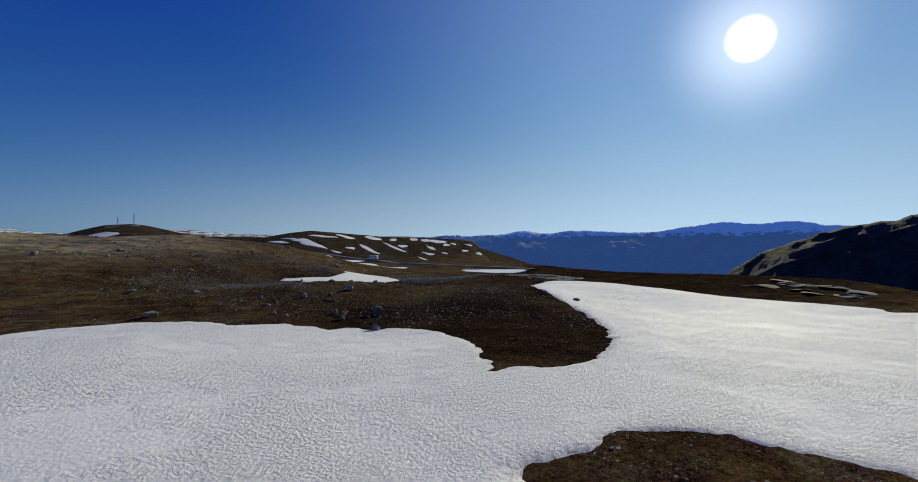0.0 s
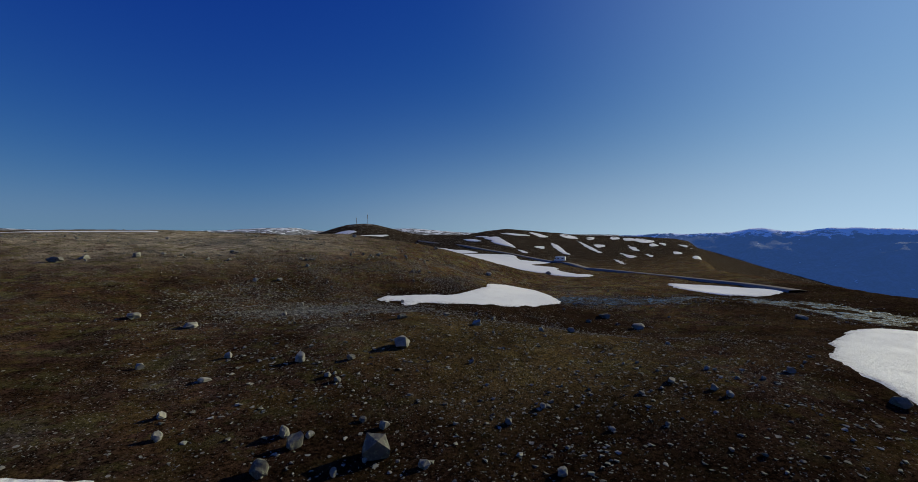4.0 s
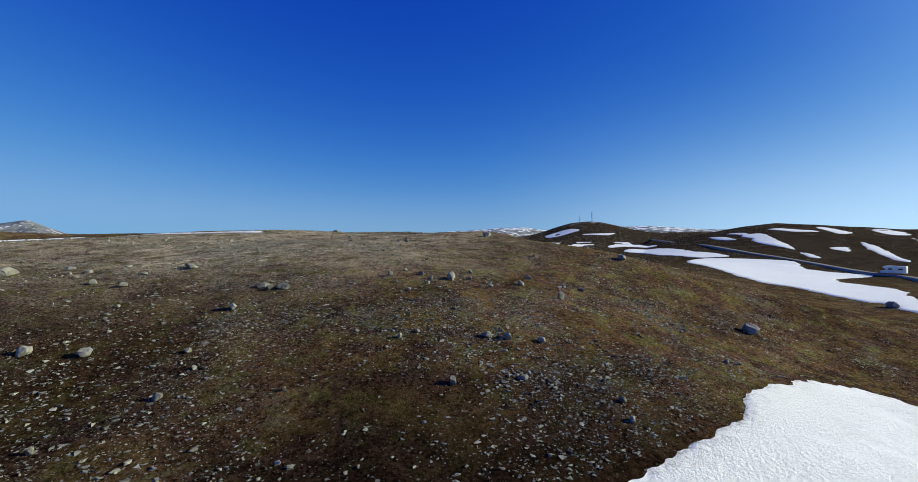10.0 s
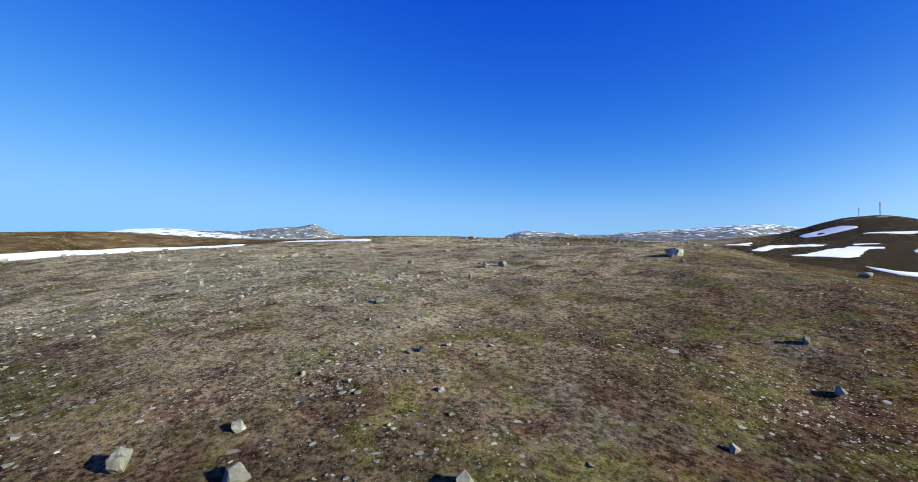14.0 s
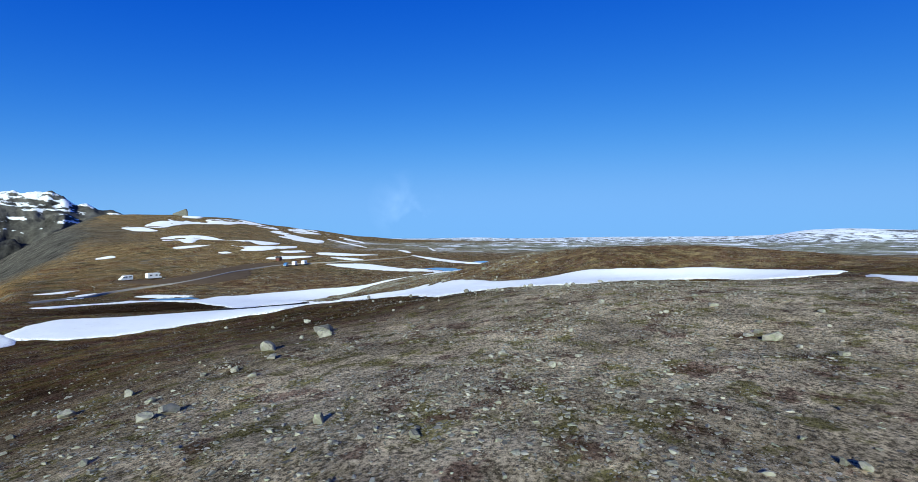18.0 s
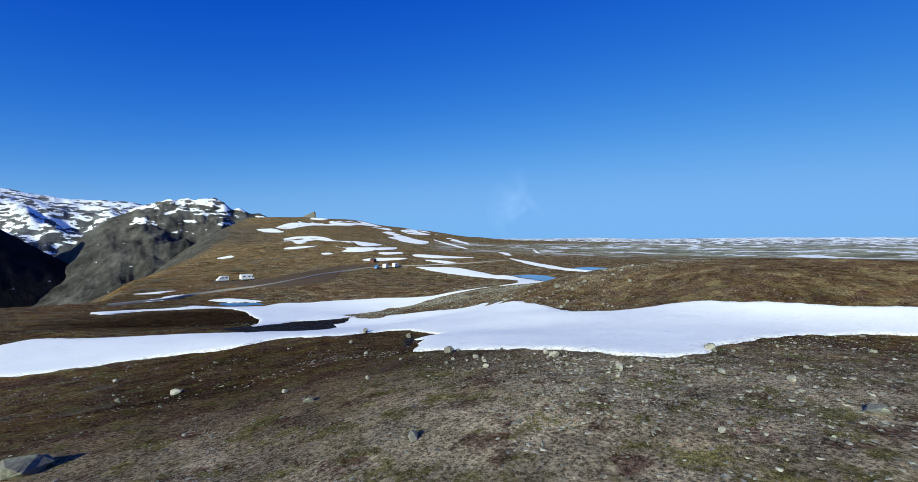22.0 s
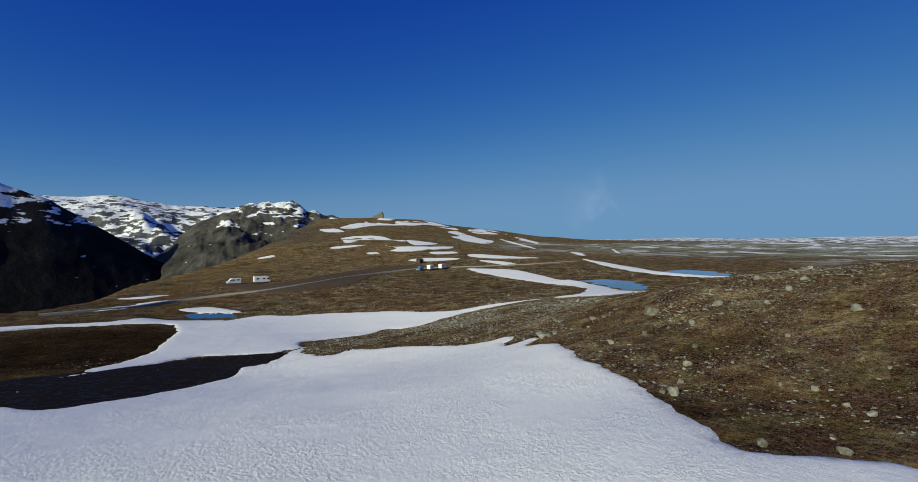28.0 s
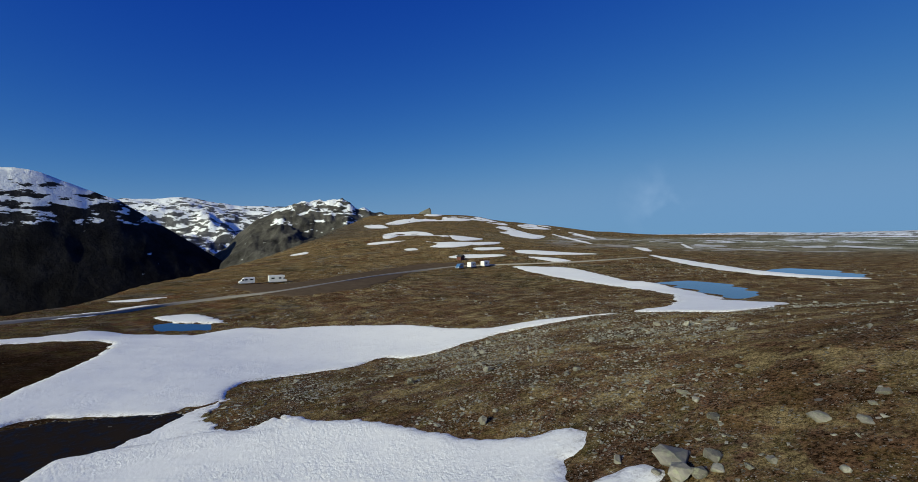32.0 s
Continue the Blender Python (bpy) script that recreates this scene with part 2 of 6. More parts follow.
DIPS = [  # x, y, height, radius
    (-91, 19, -0.9, 9),
    (-7, 12, -0.05, 9), (-14, 10, 0.23, 9), (-19, 2, -0.14, 9),
    (-25, 23, -0.06, 9), (-14, -1, -0.06, 9), (-1, -4, -0.3, 9),
    (-12, -7, -0.16, 9), (-25, 50, -0.48, 9), (-45, 60, -0.21, 9),
    (-17, 62, 0.36, 9), (4, 71, 0.2, 9), (21, 79, 0.34, 9),
    (-5, 70, -0.44, 9), (-11, 69, -0.34, 9), (1, 85, -0.32, 9),
    (-42, 84, -0.06, 9), (-53, 94, -0.29, 9), (-40, 79, -0.28, 9),
    (-54, 55, -0.28, 9), (-87, 73, -0.2, 9), (-135, 37, -0.06, 9),
    (-140, 40, -0.18, 9), (-139, 25, -0.3, 9), (-143, 31, -0.29, 9),
]
RISES = [  # x, y, height, radius
    (-129, 42, 0.23, 9), (-127, 52, -0.69, 9), (-113, -4, -0.39, 9),
    (-143, 19, 0.09, 9), (-151, 16, -0.07, 9), (-91, 54, 0.45, 6), (-116, 50, 0.7, 6),
]
DISTANT_HILLS = [  # x, y, height, radius
    (-1500, -300, 8, 600), (-900, 900, 8, 500), (-1500, 1000, 12, 600), 
    
    (-171, 1091, 13.3, 80), (-102, 1100, -12.9, 80), (-33, 1104, 36, 80), (36, 1104, 26, 80),
    (105, 1100, 3.3, 80), (174, 1091, 8.6, 80), (241, 1079, 10.3, 80), 
    
]


# long hillsides, as (bearing, degrees above the eye) along their crests
SOUTH_HILL = [(174, -0.86), (183, -0.3), (187, 0.5), (191, 2.0), (194, 2.6), (197, 2.75), (200, 2.95), (203.7, 3.12), (209, 2.98), (212.1, 2.55),
              (215.9, 1.9), (219.7, 1.42), (223.3, 0.95), (226.9, 0.48), (231.1, 0.16), (236.9, -0.1), (250, -0.5), (262, -0.86)]
NORTH_HILL = [(8, -0.87), (13.0, 0.45), (16.2, 1.1), (19.5, 1.65), (22.1, 1.6), (25.7, 1.25), (29.2, 0.95), (36.0, 0.7), (39.2, 0.5), (42.3, 0.35), (45, -0.3), (47.5, -0.87)]


def hillside(x, y, at, eye, crest, start, reach, power):
    """Rise of one long slope above the plain, from its foot to its crest, round a point."""
    dx, dy = x - at[0], y - at[1]
    b, e = np.array(crest).T
    middle = (b[0] + b[-1]) / 2
    bearing = (np.degrees(np.arctan2(dx, dy)) - middle + 180) % 360 - 180 + middle
    top = eye - BASE + reach * np.tan(np.radians(np.interp(bearing, b, e)))
    u = (np.hypot(dx, dy) - start) / (reach - start)
    return np.maximum(top, 0) * np.where(u < 1, np.clip(u, 0, 1) ** power, np.clip(1.5 - 0.5 * u, 0, 1))


def relief(x, y):
    """Height of the ground without its small unevenness."""
    x, y = np.asarray(x, float), np.asarray(y, float)
    z = np.full(np.broadcast(x, y).shape, BASE)
    for cx, cy, high, wide in BROAD_HILLS + KNOLLS + HOLLOWS + HUMMOCKS + SWELLS + DIPS + RISES + DISTANT_HILLS:
        z = z + high * np.exp(-((x - cx) ** 2 + (y - cy) ** 2) / (2.0 * wide * wide))
    z = z + hillside(x, y, (-115, 39), 4.0, SOUTH_HILL, 250.0, 1000.0, 1.15)
    z = z + hillside(x, y, (-10, -21.5), -0.4, NORTH_HILL, 260.0, 700.0, 1.2)
    # the plateau breaks off into the deep valley on its eastern side
    edge = (-80 + 168 * smooth(-120, -25, y) + 0.4 * np.clip(y - 40, 0, 70) + 0.82 * np.maximum(y - 110, 0)
            - 0.25 * np.maximum(-120 - y, 0) - 0.2 * np.maximum(-214 - y, 0) - 12 * smooth(-180, -300, y))
    over = np.maximum(x - edge, 0)
    z = z - 340 * (1 - np.exp(-(over / (240.0 + 0.35 * np.maximum(y - 110, 0) + 320 * smooth(-160, -320, y))) ** 1.2))
    return z


# outlines of the snow, in metres
SNOW_PLAN = {}
SNOW_PLAN["start_field"] = [
    (-41.5, 5.2), (-36.5, 5.6), (-32.1, 5.0), (-30.4, 4.2), (-28.8, 3.6), (-27.3, 2.8),
    (-26.0, 1.4), (-24.9, -0.6), (-23.1, -0.7), (-21.4, -1.2), (-19.6, -1.6), (-19.0, -2.9),
    (-17.1, -4.0), (-16.8, -5.5), (-13.9, -5.7), (-13.1, -7.2), (-11.0, -7.5), (-9.3, -9.0),
    (-8.2, -10.4), (-7.8, -12.9), (-8.0, -15.6), (-9.0, -18.8), (-10.4, -21.8), (-12.7, -24.7),
    (-13.4, -26.6), (-15.3, -28.1), (-13.0, -28.0), (-11.5, -29.8), (-8.4, -30.4), (-5.1, -29.7),
    (0.5, -26.9), (6.1, -22.9), (12.2, -16.6), (18.0, -8.6), (22.4, -1.1), (26.0, 4.8),
    (40.9, 15.0), (53.3, 18.9), (57.1, 10.0), (55.1, -1.2), (53.6, -13.6), (53.5, -23.2),
    (54.3, -31.0), (52.8, -38.0), (51.4, -43.3), (75.0, -75.0), (45.0, -105.0), (0.0, -100.0),
    (-32.0, -80.0), (-46.0, -60.0), (-47.0, -30.0), (-46.0, -2.0),
]
SNOW_PLAN["start_bare"] = [
    (-23.9, -38.6), (-21.4, -38.6), (-18.4, -39.0), (-16.7, -39.5), (-15.2, -40.6), (-14.6, -41.8),
    (-14.6, -43.1), (-14.4, -44.6), (-14.4, -45.6), (-14.0, -46.5), (-14.0, -47.2), (-22.0, -46.0),
]
SNOW_PLAN["hollow_patch"] = [
    (-7.2, 43), (-4.5, 45), (0.9, 46.5), (4.8, 47.2), (8.8, 51.2), (13.5, 56.9),
    (15.9, 62.5), (22.7, 69.3), (27.7, 67.3), (26.9, 57.1), (25.7, 51.6), (24.2, 48.2),
    (17.7, 43.2), (13.2, 41.7), (8.6, 40.7), (3.8, 40.2), (-0.9, 39.5), (-3.3, 36.6),
    (-4.1, 39.1), (-6.3, 40.3),
]
SNOW_PLAN["edge_patch"] = [
    (74.1, 83.3), (79.4, 76.5), (80.9, 62.3), (78.9, 53.4), (69.2, 50.1), (62.6, 54.9),
    (64.5, 65.5),
]
SNOW_PLAN["road_field"] = [
    (51.4, 257.5), (64.1, 283.0), (86.4, 278.2), (98.5, 269.2), (93.5, 247.4), (97.1, 237.8), (106.7, 227.4), (90.3, 211.5), (79.6, 191.6), (79.7, 179.5), (81.7, 166.5), (75.7, 153.8), (75.3, 147.2), (73.7, 134.5), (73.4, 121.9), (69.3, 116.1), (64.6, 116.6), (63.4, 122.5), (63.0, 131.4), (66.0, 143.9), (63.3, 146.2), (61.1, 153.5), (58.6, 165.6), (53.9, 175.8), (55.1, 198.4), (56.0, 217.2), (55.5, 234.3),
]
SNOW_PLAN["road_upper"] = [
    (38.3, 441.7), (54.1, 530.3), (71.4, 450.6), (76.9, 376.7), (80.1, 323.1), (79.2, 297.8), (72.4, 292.2), (58.8, 303.6), (50.1, 401.4),
]
SNOW_PLAN["west_main"] = [
    (-134.6, 17.6), (-133.2, 22.5), (-133.2, 26.5), (-131.6, 29.2), (-128.6, 32.6), (-126.2, 36), (-124, 40.4), (-122.4, 43.2),
    (-120.8, 45.8), (-118.8, 48.2), (-118.2, 49.6), (-118.8, 51.4), (-120.4, 53.4), (-121.4, 55.8), (-122.8, 59.5), (-124.9, 65.5),
    (-124.7, 72), (-127.6, 81.7), (-130.6, 91), (-129.6, 96), (-127, 101), (-122, 107.5), (-116.5, 112),
    (-112, 110), (-111.5, 104), (-113, 98), (-117.7, 93.2), (-116.4, 86.6), (-109.0, 81.0), (-101.2, 78.2), (-96.3, 76.9),
    (-94.3, 76.2), (-92.9, 75.8), (-92.3, 76.3), (-90.9, 76.8), (-88.8, 76.4), (-86.2, 75.0),
    (-85.4, 72.6), (-85.1, 70.8), (-85.0, 68.6), (-84.7, 66.4), (-83.4, 63.8), (-82.5, 61.6),
    (-81.7, 58.6), (-81.6, 55.9), (-81.6, 52.6), (-82.4, 51.2), (-84.0, 49.7), (-86.2, 47.3),
    (-88.2, 45.6), (-90.2, 42.4), (-91.6, 39.3), (-93.0, 35.2), (-95.6, 31.4), (-96.2, 27.4), (-96.4, 22.0), (-93.0, 21.0),
    (-85.5, 23), (-79.5, 23.2), (-72.5, 21.1), (-66.2, 14.9),
    (-52, 9), (-46, -6), (-55.5, -17), (-62, -13.3), (-69, -10.5), (-77, -6.5), (-84.4, 0.1), (-86.8, 7.1),
]
SNOW_PLAN["west_mouth"] = [
    (-87, 2), (-91, 6), (-97, 2.5), (-104, -3.5), (-108, -7.4), (-109, -11.6),
    (-114.1, -12), (-119.8, -10.9), (-124.8, -7.4), (-125.6, -10.9), (-127.9, -6.8), (-131.4, -1.5),
    (-133.2, 3.4), (-135.4, 8.7), (-137, 10.9), (-138.8, 12.1), (-139, 14), (-136.8, 15.4), (-134.6, 17.6),
    (-122, 45), (-105, 55), (-85, 40), (-75, 5),
]
SNOW_PLAN["crown_strip"] = [
    (-105, 112), (-94, 113.2), (-84, 114.3), (-76, 114.6), (-67, 114.2), (-62, 112.8), (-63, 110.8), (-70, 110.4), (-80, 110.2), (-90, 109),
]
SNOW_PLAN["west_upper"] = [
    (-124.6, -76.4), (-133.5, -70.9), (-142.9, -67.6), (-151.3, -60.1), (-156.7, -53.3), (-160.9, -40.6),
    (-164.3, -33.5), (-170, -30.6), (-174.8, -26.6), (-181.3, -19.2), (-175.7, -21.8), (-166.3, -25.9),
    (-161.6, -27.8), (-151.3, -27.2), (-146, -28.5), (-144.1, -32), (-141.9, -32.5), (-136.7, -29.8),
    (-129.7, -30.6), (-123.1, -28.5), (-120.7, -19.8), (-117.3, -19.9), (-116.4, -18.3), (-110, -21.9),
    (-107.4, -22.2), (-104.3, -23), (-88.3, -9.8), (-90.7, -14.3), (-97.9, -27.1), (-101.3, -39.8),
    (-104.2, -52.5), (-106.7, -63.4),
]
SNOW_PLAN["west_left"] = [
    (-70, -74.7), (-77.2, -77.8), (-90.4, -76.9), (-99.3, -84.3), (-107.1, -78.1), (-116.4, -72.8),
    (-114.7, -63.3), (-106.4, -60.9), (-102.2, -69), (-90.4, -70.4), (-79.9, -70.5), (-71.5, -64.7),
]
SNOW_PLAN["road_strip"] = [
    (-84.2, -105.2), (-88.8, -110.4), (-95.4, -116.9), (-99.9, -126.1), (-106.5, -128.7), (-106.1, -122.6), (-100.3, -114.1), (-95.2, -108.3), (-89.9, -104.2),
]
SNOW_PLAN["road_drift"] = [
    (-108.1, -100.0), (-111.8, -102.9), (-116.7, -101.6), (-119.6, -96.0), (-123.0, -87.8), (-121.8, -85.6), (-116.5, -89.6), (-112.4, -93.0),
]
SNOW_PLAN["pond_snow"] = [
    (-260.8, -154.5), (-274.4, -133.7), (-267.7, -107.8), (-252.8, -79.3), (-239.8, -53), (-229.7, -34.1),
    (-222.4, -23.6), (-210.2, -18.6), (-205.6, -5.1), (-191.7, -1.3), (-184.2, -2.2), (-183.6, -7.9),
    (-183.3, -14.9), (-183.6, -19.2), (-190.4, -17.8), (-200.2, -22), (-215.3, -32.4), (-225.5, -46.4),
    (-238.3, -74.6), (-248, -108.9), (-254.7, -137),
]
SNOW_PLAN["lake_snow"] = [
    (-360.1, -147), (-340.9, -107.8), (-314.9, -72.9), (-298.5, -53.5), (-290, -32.2), (-292.3, -20.1),
    (-283, -26.6), (-285.8, -47.4), (-297.7, -68.1), (-326.5, -104.9),
]
SNOW_PLAN["hill_a"] = [
    (-317, -588), (-336, -608), (-329, -538), (-321, -506), (-308, -509), (-300, -527),
]
SNOW_PLAN["hill_b"] = [
    (-357, -613), (-436, -721), (-471, -743), (-507, -679), (-512, -655), (-474, -652), (-417, -625), (-349, -556),
]
SNOW_PLAN["hill_c"] = [
    (-516, -799), (-574, -839), (-521, -755), (-497, -766),
]
SNOW_PLAN["hill_d"] = [
    (-521, -730), (-608, -772), (-635, -767), (-627, -678), (-595, -624), (-576, -646), (-570, -687), (-512, -655), (-503, -682),
]
SNOW_PLAN["hill_e"] = [
    (-521, -554), (-560, -576), (-534, -505), (-495, -419), (-471, -374), (-415, -323), (-414, -342), (-441, -412), (-463, -459), (-500, -490),
]
SNOW_PLAN["hill_f"] = [
    (-286, -431), (-305, -453), (-323, -454), (-344, -431), (-308, -317), (-294, -305), (-322, -417), (-263, -325), (-246, -314),
]
SNOW_PLAN["hill_g"] = [
    (-310, -319), (-317, -310), (-324, -295), (-326, -286), (-306, -274), (-293, -278),
]
SNOW_PLAN["hill_h"] = [
    (-224, -291), (-236, -295), (-255, -289), (-242, -285), (-228, -284),
]
SNOW_PLAN["hill_i"] = [
    (-267, -278), (-273, -270), (-294, -264), (-301, -260), (-291, -250), (-272, -244), (-259, -255), (-270, -263),
]
SNOW_PLAN["hill_j"] = [
    (-299, -260), (-328, -266), (-313, -251), (-294, -249),
]
SNOW_PLAN["hill_k"] = [
    (-240, -255), (-248, -255), (-246, -247), (-238, -247),
]
SNOW_PLAN["hill_l"] = [
    (-286, -236), (-307, -235), (-304, -225), (-283, -225),
]
SNOW_PLAN["hill_m"] = [
    (-252, -212), (-265, -215), (-284, -202), (-284, -195), (-264, -199), (-253, -205),
]
SNOW_PLAN["hill_n"] = [
    (-168, -285), (-179, -288), (-178, -277), (-169, -278),
]
SNOW_PLAN["hill_o"] = [
    (-305, -213), (-315, -213), (-330, -189), (-338, -169), (-310, -178), (-299, -199),
]
SNOW_PLAN["hill_p"] = [
    (-291, -182), (-296, -173), (-300, -157), (-292, -146), (-288, -156), (-288, -169),
]
SNOW_PLAN["hill_q"] = [
    (-639, -647), (-714, -703), (-702, -659), (-638, -551), (-591, -535), (-584, -559),
]
SNOW_PLAN["hill_r"] = [
    (-553, -454), (-500, -369), (-447, -282), (-425, -258), (-464, -326), (-509, -395),
]
SNOW_PLAN["hill_s"] = [
    (-428, -214), (-427, -202), (-400, -175), (-396, -178),
]
SNOW_PLAN["hill_t"] = [
    (-521, -232), (-482, -197), (-450, -175), (-470, -194),
]
SNOW_PLAN["hill_u"] = [
    (-717, -678), (-735, -667), (-681, -576), (-711, -643),
]
SNOW_PLAN["hill_v"] = [
    (-612, -481), (-603, -434), (-519, -339), (-546, -390),
]
SNOW_PLAN["hill_w"] = [
    (-108, -145), (-102, -148), (-92, -144), (-99, -140), (-104, -143),
]
SNOW_PLAN["speck_a"] = [
    (132, 454), (147, 457), (141, 412), (133, 366), (122, 330), (126, 368), (130, 411),
]
SNOW_PLAN["speck_b"] = [
    (227, 552), (236, 542), (213, 461), (195, 448),
]
SNOW_PLAN["speck_c"] = [
    (182, 387), (177, 360), (150, 292), (143, 271), (142, 283), (158, 329),
]
SNOW_PLAN["speck_d"] = [
    (279, 567), (302, 575), (264, 483), (237, 458),
]
SNOW_PLAN["speck_e"] = [
    (226, 416), (208, 360), (178, 288), (171, 282), (196, 344),
]
SNOW_PLAN["speck_f"] = [
    (288, 507), (322, 548), (288, 485), (262, 455),
]
SNOW_PLAN["speck_g"] = [
    (216, 364), (224, 361), (217, 345), (202, 333),
]
SNOW_PLAN["speck_h"] = [
    (347, 543), (356, 538), (341, 509), (319, 494),
]
SNOW_PLAN["speck_i"] = [
    (243, 348), (234, 326), (217, 294), (215, 302),
]
SNOW_PLAN["speck_j"] = [
    (350, 517), (363, 513), (345, 479), (323, 468),
]
SNOW_PLAN["speck_k"] = [
    (351, 493), (374, 509), (351, 453), (305, 397), (283, 384),
]
SNOW_PLAN["speck_l"] = [
    (151, 230), (148, 217), (135, 192), (136, 200),
]
SNOW_PLAN["speck_m"] = [
    (182, 270), (178, 256), (171, 234), (162, 229),
]
SNOW_PLAN["speck_n"] = [
    (272, 356), (283, 363), (266, 335), (251, 325),
]
SNOW_PLAN["speck_o"] = [
    (298, 376), (300, 368), (272, 333),
]
SNOW_PLAN["speck_p"] = [
    (227, 268), (231, 266), (221, 250), (210, 244),
]
SNOW_PLAN["speck_q"] = [
    (192, 208), (200, 213), (182, 191), (177, 189),
]
SNOW_PLAN["speck_r"] = [
    (296, 345), (293, 331), (270, 304),
]
SNOW_PLAN["speck_u"] = [
    (189, 249), (184, 234), (173, 222),
]
SNOW_PLAN["speck_v"] = [
    (147, 349), (159, 353), (142, 318),
]
SNOW_PLAN["speck_w"] = [
    (117, 311), (117, 294), (115, 283), (111, 287),
]
SNOW_PLAN["speck_x"] = [
    (134, 501), (143, 480), (136, 457),
]
SNOW_PLAN["speck_y"] = [
    (163, 489), (181, 486), (188, 457), (169, 454),
]
SNOW_PLAN["north_a"] = [
    (43.4, 950.4), (70.1, 967.6), (84.2, 953.3), (85.2, 900.7), (88.4, 621.6), (78.4, 583.3), (52.8, 608.5), (31.9, 599.8), (57.7, 915.3),
]
SNOW_PLAN["north_b"] = [
    (-36.8, 455.5), (-26.7, 564.6), (-14.3, 919.6), (19.9, 899.7), (1.0, 569.0), (-3.2, 459.3), (-19.9, 454.6),
]
SNOW_PLAN["north_c"] = [
    (0.8, 313.4), (10.6, 275.9), (24.2, 275.8), (33.9, 261.0), (29.8, 245.4), (16.6, 243.8), (8.2, 253.0),
]
SNOW_PLAN["north_d"] = [
    (-81.5, 1003.4), (-60.5, 1018.6), (-32.1, 1027.1), (-8.5, 1016.1), (-33.5, 997.4), (-64.5, 984.6),
]
SNOW_PLAN["north_e"] = [
    (-1.9, 987.9), (35.4, 996.9), (65.2, 1003.2), (34.8, 976.9), (10.4, 969.3),
]
SNOW_PLAN["north_g"] = [
    (116.3, 490.4), (122.8, 473.9), (121.1, 428.2), (114.3, 441.1),
]
SNOW_PLAN["north_i"] = [
    (-72.1, 529.3), (-97.2, 864.5), (-40.2, 922.9), (-58.0, 813.7), (-66.1, 671.9), (-62.1, 523.7),
]
SNOW_PLAN["north_j"] = [
    (-144.7, 784.8), (-143.4, 968.1), (-119.2, 778.2),
]
SNOW_PLAN["north_k"] = [
    (126.1, 410.4), (137.3, 417.8), (129.4, 360.5), (122.8, 335.1), (122.8, 352.5),
]
SNOW_PLAN["road_south"] = [
    (-76.5, -99.4), (-85.5, -104.1), (-96.1, -110.7), (-107.5, -123.2), (-122.1, -127.3), (-140.4, -127.0), (-159.1, -135.8), (-189.9, -159.4), (-223.1, -175.9), (-245.5, -175.7), (-262.3, -164.7), (-282.0, -152.1), (-307.6, -140.9), (-342.1, -135.7),
]
SNOW_PLAN["road_north"] = [
    (132.8, 1002.1), (101.4, 527.4), (94.4, 364.7), (95.0, 295.8), (102.8, 269.8), (107.8, 236.3), (113.4, 218.7), (95.9, 166.2), (92.2, 147.6), (87.7, 79.3), (84.2, 63.7), (80.4, 51.4),
]
SNOW_PLAN["yard"] = [
    (-126.4, -156.8), (-132.4, -165.0), (-151.3, -153.0), (-179.7, -172.6), (-222.1, -196.8), (-246.1, -190.2), (-248.0, -173.4), (-212.5, -175.6), (-204.9, -166.1), (-173.8, -123.3), (-153.5, -113.9), (-139.1, -118.3),
]
SNOW_PLAN["lake_near"] = [
    (-246.4, -59.8), (-257.1, -58.8), (-261.9, -51.7), (-254.2, -38.5), (-240.1, -24.7), (-226.4, -22.5),
    (-231.7, -32.2), (-238.8, -44.8),
]
SNOW_PLAN["lake_far"] = [
    (-295.6, -53.1), (-326.7, -59.3), (-326.2, -46), (-310.4, -30.1), (-299.3, -20.4), (-289.8, -24.8),
    (-290.4, -35.5),
]
SNOW_PLAN["melt_strip"] = [
    (-84.5, -12.0), (-90.0, -15.0), (-96.0, -18.0), (-102.0, -19.8), (-107.0, -21.0), (-113.0, -19.5),
    (-117.5, -17.2), (-114.5, -12.5), (-109.0, -9.0), (-107.0, -5.0), (-102.0, 0.0), (-96.0, 7.0),
    (-90.5, 12.0), (-86.0, 7.0), (-84.0, -1.0),
]
SNOW_PLAN["melt_pond"] = [
    (-107.5, -91.7), (-112.7, -92.5), (-116.5, -89.1), (-120.9, -86.0), (-120.9, -77.4), (-115.2, -79.3), (-108.8, -83.2),
]
SNOW_PLAN["melt_edge"] = [
    (-90.5, 40.3), (-89, 44), (-85.9, 46.9), (-83.1, 50.3), (-83.8, 48.2), (-85.9, 45.4),
]
SNOW_PLAN["melt_start"] = [
    (28.5, 55.6), (33.5, 55.8), (43.2, 51.2), (56.1, 51), (64.9, 46.2), (71.8, 38.7),
    (70.2, 33), (69.9, 25.3), (60.7, 20), (56.7, 23.1), (59.4, 31.3), (58.5, 40.5),
    (50.6, 45), (38.9, 45.3), (30, 49.5),
]
SNOW_PLAN["melt_hollow"] = [
    (28.1, 57), (32.2, 57), (36.3, 54.4), (40.5, 51.8), (46.1, 50.4), (42.2, 46.4),
    (36, 46.3), (31.2, 47), (26.5, 48.2), (25.1, 49.4),
]
